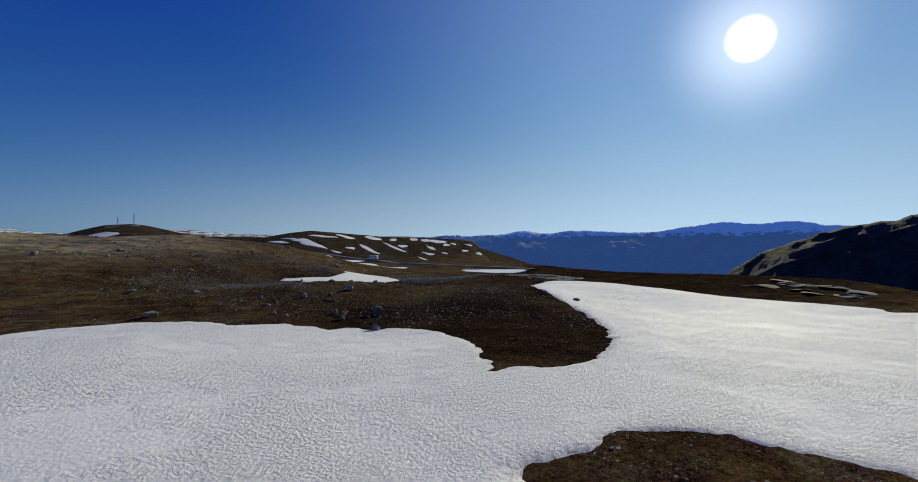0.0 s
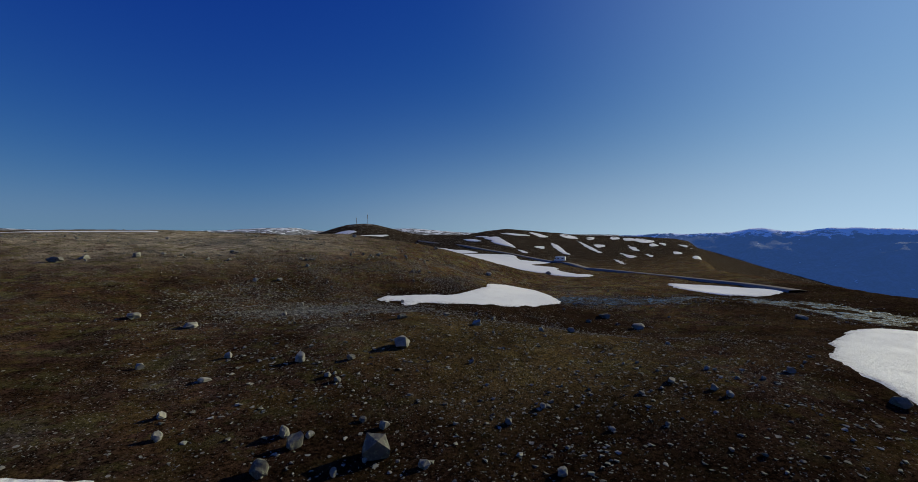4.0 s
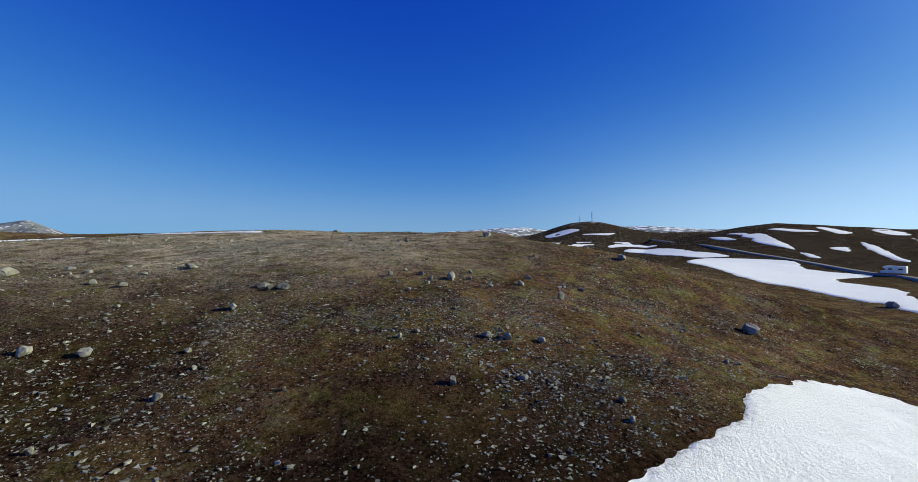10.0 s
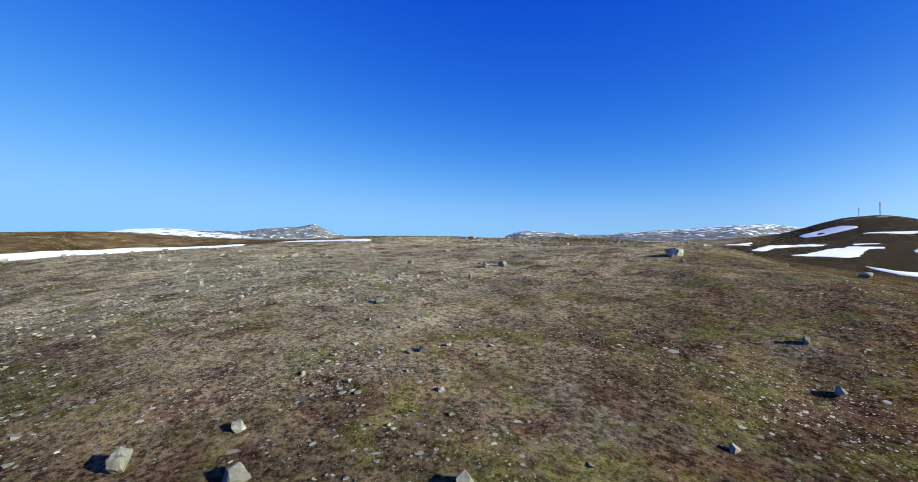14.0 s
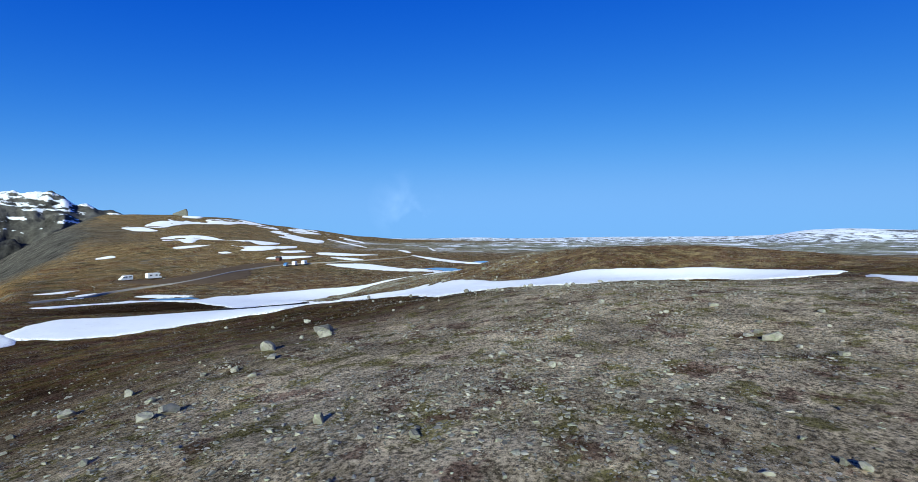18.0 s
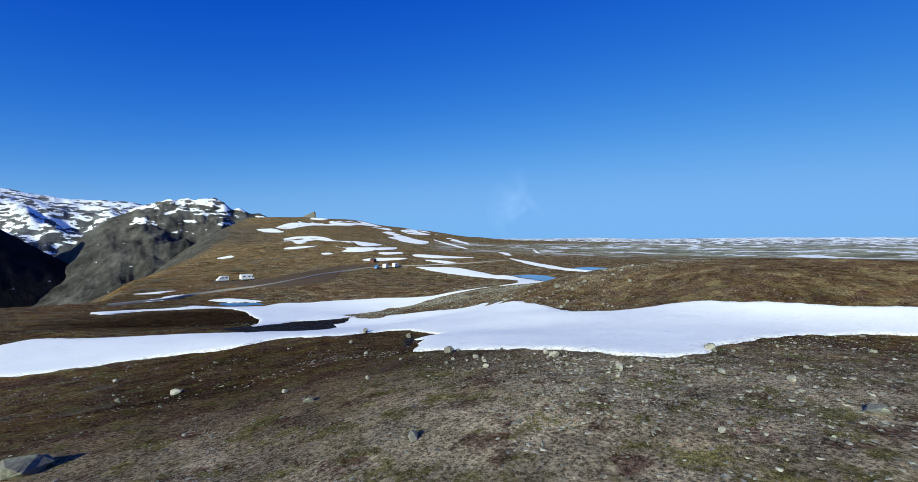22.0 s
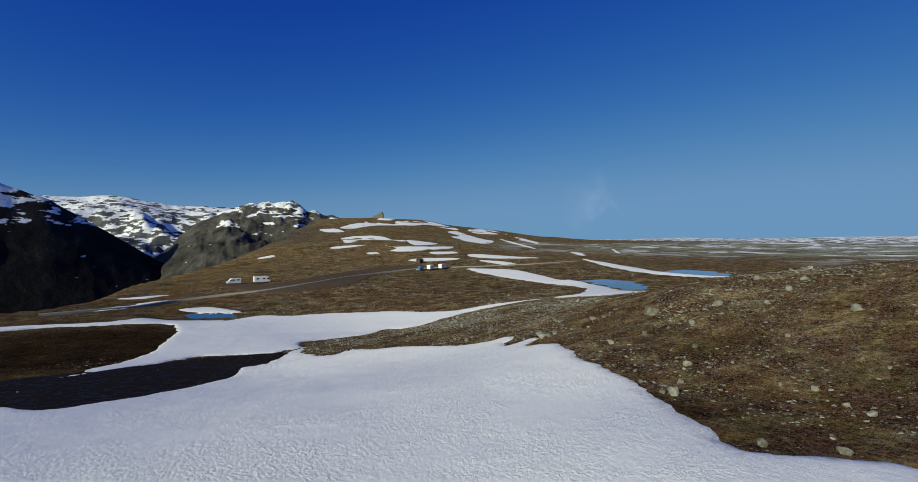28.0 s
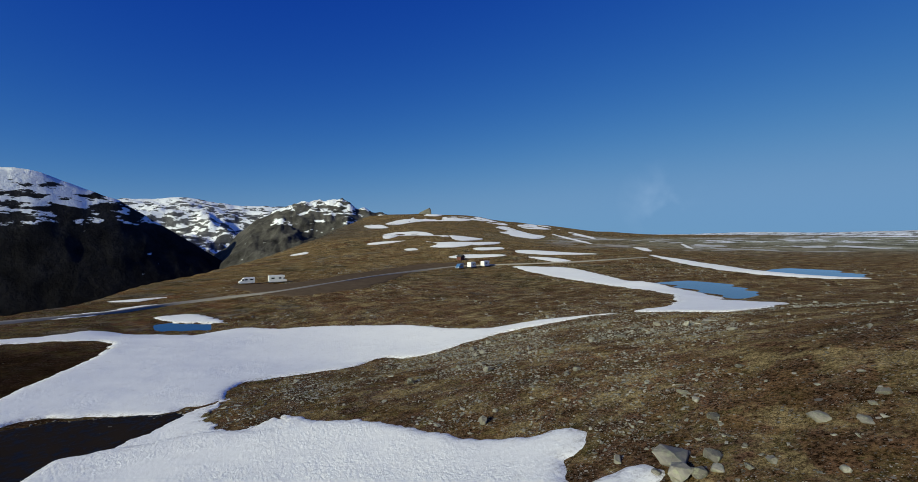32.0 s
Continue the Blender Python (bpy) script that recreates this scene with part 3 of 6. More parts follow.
SNOW_PLAN["slabs"] = [
    (68.6, -15.7), (81.3, -16.3), (85, -19.7), (79.1, -26.1), (78.3, -33.3), (68.6, -37.6),
    (61, -40.3), (62.6, -35.4), (64.1, -29.1), (63.7, -22.1),
]
SNOW_PLAN["west_bridge"] = [
    (-111.2, -13.5), (-114, -15.4), (-116.1, -16.2), (-118.9, -18.7), (-121.3, -22.7), (-121.6, -19.1),
    (-119.4, -15.1), (-121.6, -9.4), (-125, -10), (-127.3, -6.1), (-130.2, -4), (-131.1, -0.7),
    (-128.4, -0.9), (-126.4, -3.9), (-123.8, -4.1), (-117.6, -6.9),
]
SNOW_PLAN["west_bare"] = [
    (-85.9, 29.3), (-89.6, 30.1), (-93.6, 31), (-95.9, 33.5), (-95.6, 36.2), (-94.7, 39.6),
    (-94.7, 41.8), (-93.8, 42.7), (-92, 42), (-84, 44), (-76, 38), (-74, 26),
    (-80, 22),
]
SNOW_PLAN["hollow_bare"] = [
    (-5.5, 40.6), (-5.2, 41.2), (-4.3, 41.2), (-3.5, 40.6), (-3.3, 39.8), (-4, 39.4),
    (-4.7, 39.5),
]
SNOW_PLAN["hollow_scar"] = [
    (-1.5, 39.7), (-1.1, 40.2), (-0.3, 40), (0.3, 40.3), (1.2, 40.2), (1.7, 39.8),
    (0.3, 39), (-1, 38.7),
]


# boulders, in metres
START_BOULDERS = [  # x, y, width, height
    (-9.1, -1.6, 1.54, 1.02), (-6.6, 11.5, 1.38, 0.75), (-13.7, 10.3, 0.76, 0.62), (-18.9, 1.4, 0.51, 0.37),
    (-12.7, -0.1, 0.85, 0.6), (-13.9, -1.9, 0.86, 0.58), (-24.7, 23.1, 1.46, 0.45), (-31.7, 28.8, 1.6, 0.5),
    (26, 28.9, 2.09, 0.65), (-1.4, -4.4, 0.68, 0.25), (-8.6, 0.7, 0.62, 0.35), (-9.6, 1.4, 0.44, 0.25),
    (-12.1, 0.6, 0.53, 0.24), (-10.9, -2.6, 0.46, 0.33), (-13.3, 0.9, 0.65, 0.53), (-19.5, 3.5, 0.5, 0.35),
    (-19, 8.2, 0.9, 0.24), (-2.3, -0.1, 0.51, 0.26), (-18.7, 12.3, 0.61, 0.35), (-24.5, 49.3, 0.92, 0.52),
    (-11.7, 7.2, 0.54, 0.25), (-10.3, 9.7, 0.68, 0.28),
]
START_BOULDERS += [  # x, y, width, height
    (20.1, -3.1, 1.18, 0.51), (49.8, 26.4, 1.69, 0.55), (10.6, 0.2, 0.65, 0.29), (18.2, 1.8, 0.82, 0.33),
    (8.9, 1.7, 0.6, 0.24),
]
HOLLOW_BOULDERS = [  # x, y, width, height
    (-44.1, 58.9, 1.77, 0.72), (-17.6, 62.8, 1.22, 0.4), (-18, 58, 0.77, 0.44), (4.3, 70.6, 0.66, 0.64),
    (20.7, 77.9, 1.57, 0.81), (-21.3, 50.4, 0.9, 0.37), (-5.5, 70.4, 0.96, 0.44), (-31.2, 66.7, 0.98, 0.34),
    (-30.8, 59.5, 0.96, 0.39), (-14.5, 43.9, 0.34, 0.28), (-33.9, 59.3, 0.85, 0.39), (-16.6, 38.1, 0.43, 0.31),
    (63.8, 137.8, 2.55, 1.15),
]
HILL_BOULDERS = [  # x, y, width, height
    (-5.3, 69.8, 0.87, 0.7), (0.8, 75.9, 0.77, 0.37), (0.6, 72.2, 0.75, 0.42), (-10.9, 69, 0.68, 0.51),
    (-4.6, 73.8, 0.54, 0.28), (-7, 69.3, 0.43, 0.28), (-6.6, 67.4, 0.38, 0.24), (-10.4, 71.4, 0.48, 0.22),
    (-8.4, 70.6, 0.77, 0.31), (-21.2, 97.1, 1.04, 0.42), (-0.1, 89.2, 0.46, 0.28), (4.2, 76.1, 0.73, 0.33),
    (3.9, 75.2, 0.5, 0.22), (5.8, 76.1, 0.68, 0.34), (-1.9, 70.6, 0.49, 0.21), (-2.4, 69.1, 0.56, 0.26),
    (-1.6, 69.7, 0.52, 0.23), (-19.6, 62.9, 1.22, 0.35), (-18.5, 62.4, 0.91, 0.29), (-32.1, 67.1, 1.09, 0.38),
    (-9.3, 66.9, 0.33, 0.2), (-10.9, 67.7, 0.36, 0.18),
]
HILL_BOULDERS += [  # x, y, width, height
    (1.1, 85.5, 0.54, 0.27), (-7.5, 65.3, 0.42, 0.22), (-7.8, 64.3, 0.46, 0.24), (-3.8, 70.9, 0.37, 0.23),
    (2.5, 78.9, 0.35, 0.16), (-10.8, 78.3, 0.42, 0.23), (-17.4, 81.2, 0.61, 0.28), (6.5, 98.1, 0.61, 0.28),
    (-0.8, 80, 0.34, 0.19), (4.8, 77, 0.37, 0.13),
]
CREST_BOULDERS = [  # x, y, width, height
    (-21.9, 95.7, 0.82, 0.39), (-23.7, 97, 0.49, 0.12), (-17.6, 92.2, 0.4, 0.22), (-19.8, 94.1, 0.45, 0.15),
    (-18.3, 92.6, 0.29, 0.11), (-18.5, 80.3, 0.36, 0.15), (-22.3, 80.2, 0.24, 0.1), (-27, 78.2, 0.37, 0.17),
    (-22.4, 77.2, 0.28, 0.13),
]
PLATEAU_BOULDERS = [  # x, y, width, height
    (-42.5, 83.4, 0.51, 0.27), (-53, 94.1, 1.45, 0.52), (-49.9, 96.9, 0.61, 0.23), (-39.3, 78.9, 0.41, 0.26),
    (-44.8, 79.7, 0.69, 0.23), (-53.5, 55.7, 2.46, 0.72), (-63.6, 91.3, 0.88, 0.28), (-41.7, 62.5, 1.03, 0.3),
    (-53.7, 93, 0.73, 0.2), (-38.9, 62.3, 0.67, 0.33), (-55, 93.7, 0.7, 0.23), (-51.4, 95.3, 0.37, 0.17),
    (-64.4, 81.9, 0.82, 0.33), (-54.9, 66, 0.61, 0.25), (-57.4, 93.9, 0.55, 0.17), (-44, 79.2, 0.39, 0.16),
    (-40.2, 86.5, 0.26, 0.12), (-41.1, 87, 0.19, 0.12), (-45.1, 84.1, 0.31, 0.15), (-61.5, 98.2, 0.66, 0.21),
    (-40.1, 81.8, 0.26, 0.14), (-38.3, 80.1, 0.21, 0.13),
]
PLATEAU_BOULDERS += [  # x, y, width, height
    (-37.8, 60.5, 0.6, 0.22), (-38, 65.4, 0.73, 0.24),
]
SLOPE_BOULDERS = [  # x, y, width, height
    (-80.5, 58.4, 1.13, 0.56), (-81.7, 68.3, 0.7, 0.34), (-82.4, 67.3, 0.51, 0.29), (-83.3, 74.3, 0.79, 0.34),
    (-80.1, 74.2, 0.6, 0.4), (-78.2, 74.9, 0.35, 0.2), (-92.9, 76.3, 0.91, 0.37), (-76.3, 66.2, 0.5, 0.25),
    (-77.8, 64.8, 0.48, 0.22), (-90.8, 30, 0.98, 0.66), (-66.7, 59.2, 1.04, 0.28), (-63.1, 42.6, 1.09, 0.41),
    (-83.3, 79.2, 0.51, 0.25), (-82.8, 78.9, 0.3, 0.18), (-78.5, 72.4, 0.27, 0.16), (-67.3, 54.3, 0.48, 0.25),
    (-74, 74.8, 0.37, 0.17), (-83.9, 82.6, 0.54, 0.33), (-88.6, 82.8, 0.38, 0.22), (-89.2, 80.9, 0.36, 0.17),
    (-76.7, 61.9, 0.51, 0.2), (-71.5, 58.8, 0.41, 0.22),
]
SLOPE_BOULDERS += [  # x, y, width, height
    (-79.1, 62.8, 0.57, 0.29), (-77.6, 55.1, 0.32, 0.16), (-78.3, 61, 0.32, 0.17), (-78.8, 63.8, 0.25, 0.18),
    (-79.9, 65.5, 0.24, 0.16), (-77.7, 63.1, 0.29, 0.16), (-80.1, 46, 0.53, 0.25), (-84, 36.8, 0.68, 0.32),
    (-78.5, 56.8, 0.31, 0.15), (-82.8, 62.5, 0.3, 0.14), (-81.4, 58.6, 0.39, 0.21), (-93.1, 52.6, 0.6, 0.2),
    (-78.7, 65.1, 0.32, 0.19), (-90.9, 77, 0.46, 0.26), (-92.1, 78, 0.33, 0.15),
]
VALLEY_BOULDERS = [  # x, y, width, height
    (-142.7, 31.7, 1.74, 0.87), (-139.1, 37.7, 0.57, 0.37), (-144, 48.3, 0.99, 0.48), (-130, 41.8, 0.72, 0.36),
    (-133.5, 40.7, 0.49, 0.32), (-124, 43.9, 0.68, 0.49), (-126.4, 43.1, 0.57, 0.33), (-124.8, 43.3, 0.55, 0.25),
    (-119.1, 50.3, 0.53, 0.34), (-121, 52.6, 0.66, 0.29), (-127.8, 51.2, 0.52, 0.21), (-126.8, 52.4, 0.55, 0.25),
    (-135.5, 35.2, 0.57, 0.37), (-129.4, 47.7, 0.38, 0.21), (-129.6, 49.4, 0.51, 0.29), (-133.7, 51.9, 0.29, 0.18),
    (-138.1, 45.5, 0.38, 0.23),
]
OUTCROP_BOULDERS = [  # x, y, width, height
    (-137.9, 20.2, 2.21, 0.52), (-136.9, 21.3, 1.33, 0.48), (-138.7, 21.5, 0.96, 0.38), (-137.9, 22.2, 0.75, 0.25),
    (-136.8, 20.2, 0.64, 0.24), (-137.3, 21.8, 0.76, 0.31), (-138.8, 19, 0.71, 0.23), (-138.4, 23.2, 0.53, 0.19),
    (-140.2, 22.1, 0.27, 0.12), (-146.3, 24.9, 0.66, 0.21), (-142.6, 19.3, 0.83, 0.28), (-145.6, 15.6, 0.85, 0.25),
    (-144.6, 17.1, 0.58, 0.24), (-150.3, 16.6, 0.81, 0.18), (-162.8, -3.6, 1.62, 0.33), (-166.8, 7.2, 1.27, 0.28),
    (-149.2, 2.9, 0.9, 0.31), (-138.5, 5.2, 0.46, 0.2), (-143.4, 23.5, 0.99, 0.3), (-143.5, 25.1, 1.02, 0.22),
    (-148.7, 23.3, 0.44, 0.14), (-145.1, 24.8, 0.49, 0.15),
]
OUTCROP_BOULDERS += [  # x, y, width, height
    (-137.1, 17.8, 0.54, 0.29), (-139.5, 25.8, 0.48, 0.18),
]
OTHER_BOULDERS = [  # x, y, width, height
    (21.9, -7.9, 1.19, 0.41), (-31, 7.2, 1.63, 0.62), (-12.8, -7.9, 0.84, 0.78), (-3.6, 39.9, 0.6, 0.4),
    (-5.7, 20.1, 1.16, 0.39), (-0.7, 23.4, 0.91, 0.34), (4.3, 23, 0.68, 0.33), (22, 34.4, 0.93, 0.4),
    (1, 17.6, 0.94, 0.44), (10.3, 17.2, 0.92, 0.47), (26.6, 37.8, 2.28, 0.6), (1.6, 59.7, 0.66, 0.43),
    (0.3, 59.5, 0.72, 0.31), (3.6, 60.4, 0.6, 0.3), (-0.2, 53.7, 0.45, 0.38), (-4.8, 57.4, 0.31, 0.26),
    (10.7, 92, 1.26, 0.64), (-10.3, 106.5, 2.16, 0.65), (1.6, 177.1, 2.6, 0.9), (-29.1, 93.5, 0.78, 0.31),
    (-35.8, 105, 1.21, 0.34), (-33.2, 63.2, 0.75, 0.25),
]
OTHER_BOULDERS += [  # x, y, width, height
    (-56.7, 133.7, 2.14, 0.61), (-51, 58.3, 1.7, 0.6), (-49.1, 90.8, 0.76, 0.26), (-79.8, 86.1, 1.23, 0.33),
    (-65.3, 71.3, 0.72, 0.37), (-68.1, 89.8, 0.79, 0.28), (-81.6, 68.6, 0.64, 0.4), (-91.6, 76.5, 1.07, 0.47),
    (-90.2, 41, 0.76, 0.65), (-132.7, 33.5, 0.68, 0.37),
]


# ---------------------------------------------------------------- materials
def material(name):
    m = bpy.data.materials.new(name)
    m.use_nodes = True
    nt = m.node_tree
    return m, nt, nt.nodes["Principled BSDF"]


def node(nt, kind, **values):
    n = nt.nodes.new(kind)
    for key, value in values.items():
        n.inputs[key.replace("_", " ")].default_value = value
    return n


def coords(nt, stretch=(1, 1, 1)):
    tc = nt.nodes.new("ShaderNodeTexCoord")
    mp = nt.nodes.new("ShaderNodeMapping")
    mp.inputs["Scale"].default_value = stretch
    nt.links.new(tc.outputs["Object"], mp.inputs[0])
    return mp.outputs[0]


def noise_tex(nt, at, scale, detail=5, rough=0.55):
    n = node(nt, "ShaderNodeTexNoise", Scale=scale, Detail=detail, Roughness=rough)
    nt.links.new(at, n.inputs["Vector"])
    return n.outputs["Fac"]


def ramp(nt, fac, *stops):
    r = nt.nodes.new("ShaderNodeValToRGB")
    e = r.color_ramp.elements
    while len(e) < len(stops):
        e.new(0.5)
    for k, (p, c) in enumerate(stops):
        e[k].position = p
        e[k].color = (*c, 1) if isinstance(c, tuple) else (c, c, c, 1)
    nt.links.new(fac, r.inputs[0])
    return r.outputs[0]


def mix(nt, fac, a, b, blend="MIX"):
    n = nt.nodes.new("ShaderNodeMix")
    n.data_type, n.blend_type = "RGBA", blend
    for socket, value in ((n.inputs[0], fac), (n.inputs[6], a), (n.inputs[7], b)):
        if hasattr(value, "links"):
            nt.links.new(value, socket)
        else:
            socket.default_value = (*value, 1) if isinstance(value, tuple) else value if socket.type == "VALUE" else (value, value, value, 1)
    return n.outputs[2]


def bump(nt, bsdf, height, strength, distance):
    b = nt.nodes.new("ShaderNodeBump")
    b.inputs["Strength"].default_value, b.inputs["Distance"].default_value = strength, distance
    nt.links.new(height, b.inputs["Height"])
    nt.links.new(b.outputs[0], bsdf.inputs["Normal"])


def maths(nt, kind, a, b):
    n = nt.nodes.new("ShaderNodeMath")
    n.operation = kind
    for socket, value in zip(n.inputs, (a, b)):
        if hasattr(value, "links"):
            nt.links.new(value, socket)
        else:
            socket.default_value = value
    return n.outputs[0]


def chips(nt, at, scale, reach):
    """Separate stones strewn over the ground: how far a place lies on one, and a random tone for each."""
    v = node(nt, "ShaderNodeTexVoronoi", Scale=scale, Randomness=1.0)
    nt.links.new(at, v.inputs["Vector"])
    sep = nt.nodes.new("ShaderNodeSeparateColor")
    nt.links.new(v.outputs["Color"], sep.inputs[0])
    size = maths(nt, "MULTIPLY", sep.outputs[0], reach)
    on = maths(nt, "LESS_THAN", v.outputs["Distance"], size)
    return on, sep.outputs[1]


def fell_material():
    """Bare mountain ground: peat, dry grass and moss, gravel and lichen."""
    m, nt, b = material("fell_ground")
    at = coords(nt)
    warp = node(nt, "ShaderNodeTexNoise", Scale=0.7, Detail=3.0)
    nt.links.new(at, warp.inputs["Vector"])
    bent = nt.nodes.new("ShaderNodeMix")
    bent.data_type, bent.blend_type = "RGBA", "ADD"
    bent.inputs[0].default_value = 0.35
    nt.links.new(at, bent.inputs[6])
    nt.links.new(warp.outputs["Color"], bent.inputs[7])
    at2 = bent.outputs[2]
    broad = noise_tex(nt, at, 0.05, 4, 0.6)
    patch = noise_tex(nt, at2, 0.16, 6, 0.66)
    moss = noise_tex(nt, at2, 0.33, 6, 0.68)
    tuft = noise_tex(nt, at, 2.6, 6, 0.78)
    fine = noise_tex(nt, at, 9.0, 6, 0.85)
    clod = noise_tex(nt, at, 5.0, 6, 0.8)
    crumb = ramp(nt, mix(nt, 0.3, clod, noise_tex(nt, at, 1.3, 7, 0.85)), (0.445, 0.0), (0.565, 1.0))
    blade = ramp(nt, mix(nt, 0.6, tuft, fine), (0.45, 0.0), (0.57, 1.0))
    soil = mix(nt, crumb, (0.012, 0.0075, 0.0055), (0.092, 0.056, 0.040))
    heath = mix(nt, crumb, (0.022, 0.012, 0.007), (0.160, 0.088, 0.046))
    grass = mix(nt, blade, (0.034, 0.021, 0.007), (0.210, 0.140, 0.052))
    gravel = mix(nt, crumb, (0.030, 0.025, 0.023), (0.215, 0.188, 0.172))
    lichen = mix(nt, crumb, (0.095, 0.078, 0.056), (0.600, 0.490, 0.350))
    base = mix(nt, ramp(nt, patch, (0.44, 0.0), (0.56, 1.0)), soil, heath)
    base = mix(nt, ramp(nt, moss, (0.49, 0.0), (0.58, 0.9)), base, grass)
    base = mix(nt, ramp(nt, noise_tex(nt, at2, 0.21, 6, 0.7), (0.55, 0.0), (0.62, 0.75)), base, gravel)
    # the dry crown of the plateau carries pale lichen and bleached grass
    crown = nt.nodes.new("ShaderNodeVectorMath")
    crown.operation = "DISTANCE"
    crown.inputs[1].default_value = (-50.0, 98.0, 0.0)
    nt.links.new(at, crown.inputs[0])
    dry = node(nt, "ShaderNodeMapRange")
    dry.inputs["From Min"].default_value, dry.inputs["From Max"].default_value = 55.0, 28.0
    nt.links.new(crown.outputs["Value"], dry.inputs["Value"])
    base = mix(nt, maths(nt, "MULTIPLY", dry.outputs[0], ramp(nt, mix(nt, 0.5, broad, patch), (0.36, 0.32), (0.54, 0.92))), base, lichen)
    # cushions of olive moss and patches of dark red heather
    base = mix(nt, ramp(nt, noise_tex(nt, at2, 0.42, 5, 0.7), (0.52, 0.0), (0.59, 0.85)), base, mix(nt, blade, (0.034, 0.031, 0.009), (0.205, 0.175, 0.062)))
    base = mix(nt, ramp(nt, noise_tex(nt, at2, 0.37, 5, 0.7), (0.40, 0.75), (0.45, 0.0)), base, mix(nt, crumb, (0.026, 0.013, 0.011), (0.140, 0.074, 0.058)))
    # black peat round the first snow field, painted darker for the backlit tufts' shade
    blackish = 0.0
    for x, y, outer, inner, most in ((10.0, -5.0, 75.0, 36.0, 0.55), (-4.0, -12.0, 30.0, 14.0, 0.92), (12.0, 37.0, 30.0, 15.0, 0.92), (36.0, 4.0, 34.0, 16.0, 0.85), (85.0, 15.0, 65.0, 40.0, 0.85),
                                       # further spots where the ground is simply made darker
                                       (-88.0, -41.7, 34.0, 18.0, 0.9), (-78.0, 40.0, 36.0, 16.0, 0.5), (-108.0, -2.0, 20.0, 8.0, 0.55), (-24.0, 42.0, 30.0, 12.0, 0.55)):
        dark_spot = nt.nodes.new("ShaderNodeVectorMath")
        dark_spot.operation = "DISTANCE"
        dark_spot.inputs[1].default_value = (x, y, -9.0)
        nt.links.new(at, dark_spot.inputs[0])
        reach = node(nt, "ShaderNodeMapRange")
        reach.inputs["From Min"].default_value, reach.inputs["From Max"].default_value = outer, inner
        reach.inputs["To Max"].default_value = most
        nt.links.new(dark_spot.outputs["Value"], reach.inputs["Value"])
        blackish = maths(nt, "MAXIMUM", reach.outputs[0], blackish)
    base = mix(nt, blackish, base, mix(nt, crumb, (0.004, 0.0024, 0.0018), (0.034, 0.019, 0.012)))
    # northern heath darkened by painted backlit shade, golden grass on the southern slopes
    lie = nt.nodes.new("ShaderNodeSeparateXYZ")
    nt.links.new(at, lie.inputs[0])
    for axis, start, end, dark, light, most in (("Y", 150.0, 260.0, (0.008, 0.005, 0.004), (0.055, 0.038, 0.026), 0.92),
                                                ("X", -112.0, -150.0, (0.014, 0.008, 0.005), (0.285, 0.168, 0.090), 0.52),
                                                ("Y", -105.0, -190.0, (0.030, 0.020, 0.008), (0.345, 0.225, 0.092), 0.7)):
        zone = node(nt, "ShaderNodeMapRange")
        zone.inputs["From Min"].default_value, zone.inputs["From Max"].default_value = start, end
        zone.inputs["To Max"].default_value = most
        nt.links.new(lie.outputs[axis], zone.inputs["Value"])
        base = mix(nt, zone.outputs[0], base, mix(nt, crumb, dark, light))
    # rust-red heather and dark moss in tracts over the southern slope
    slope = node(nt, "ShaderNodeMapRange")
    slope.inputs["From Min"].default_value, slope.inputs["From Max"].default_value = -55.0, -95.0
    nt.links.new(lie.outputs["Y"], slope.inputs["Value"])
    for size, begin, full, dark, light in ((0.045, 0.52, 0.60, (0.020, 0.010, 0.006), (0.190, 0.088, 0.042)), (0.031, 0.54, 0.60, (0.018, 0.015, 0.007), (0.130, 0.105, 0.050)),
                                           (0.075, 0.57, 0.62, (0.028, 0.024, 0.020), (0.220, 0.195, 0.165))):
        tinge = ramp(nt, noise_tex(nt, at, size, 7, 0.72), (begin, 0.0), (full, 0.75))
        base = mix(nt, maths(nt, "MULTIPLY", slope.outputs[0], tinge), base, mix(nt, crumb, dark, light))
    # tufts of bleached grass on the western rise
    rise = node(nt, "ShaderNodeMapRange")
    rise.inputs["From Min"].default_value, rise.inputs["From Max"].default_value = -112.0, -140.0
    nt.links.new(lie.outputs["X"], rise.inputs["Value"])
    bleached = ramp(nt, noise_tex(nt, at2, 0.24, 6, 0.72), (0.51, 0.0), (0.58, 0.8))
    base = mix(nt, maths(nt, "MULTIPLY", rise.outputs[0], bleached), base, mix(nt, blade, (0.055, 0.040, 0.018), (0.360, 0.275, 0.135)))
    # a dry grassy terrace above the hollow
    shelf = nt.nodes.new("ShaderNodeVectorMath")
    shelf.operation = "DISTANCE"
    shelf.inputs[1].default_value = (3.0, 12.0, -9.0)
    nt.links.new(at, shelf.inputs[0])
    grassy = node(nt, "ShaderNodeMapRange")
    grassy.inputs["From Min"].default_value, grassy.inputs["From Max"].default_value = 15.0, 7.0
    grassy.inputs["To Max"].default_value = 0.5
    nt.links.new(shelf.outputs["Value"], grassy.inputs["Value"])
    base = mix(nt, grassy.outputs[0], base, mix(nt, blade, (0.014, 0.010, 0.003), (0.170, 0.120, 0.045)))
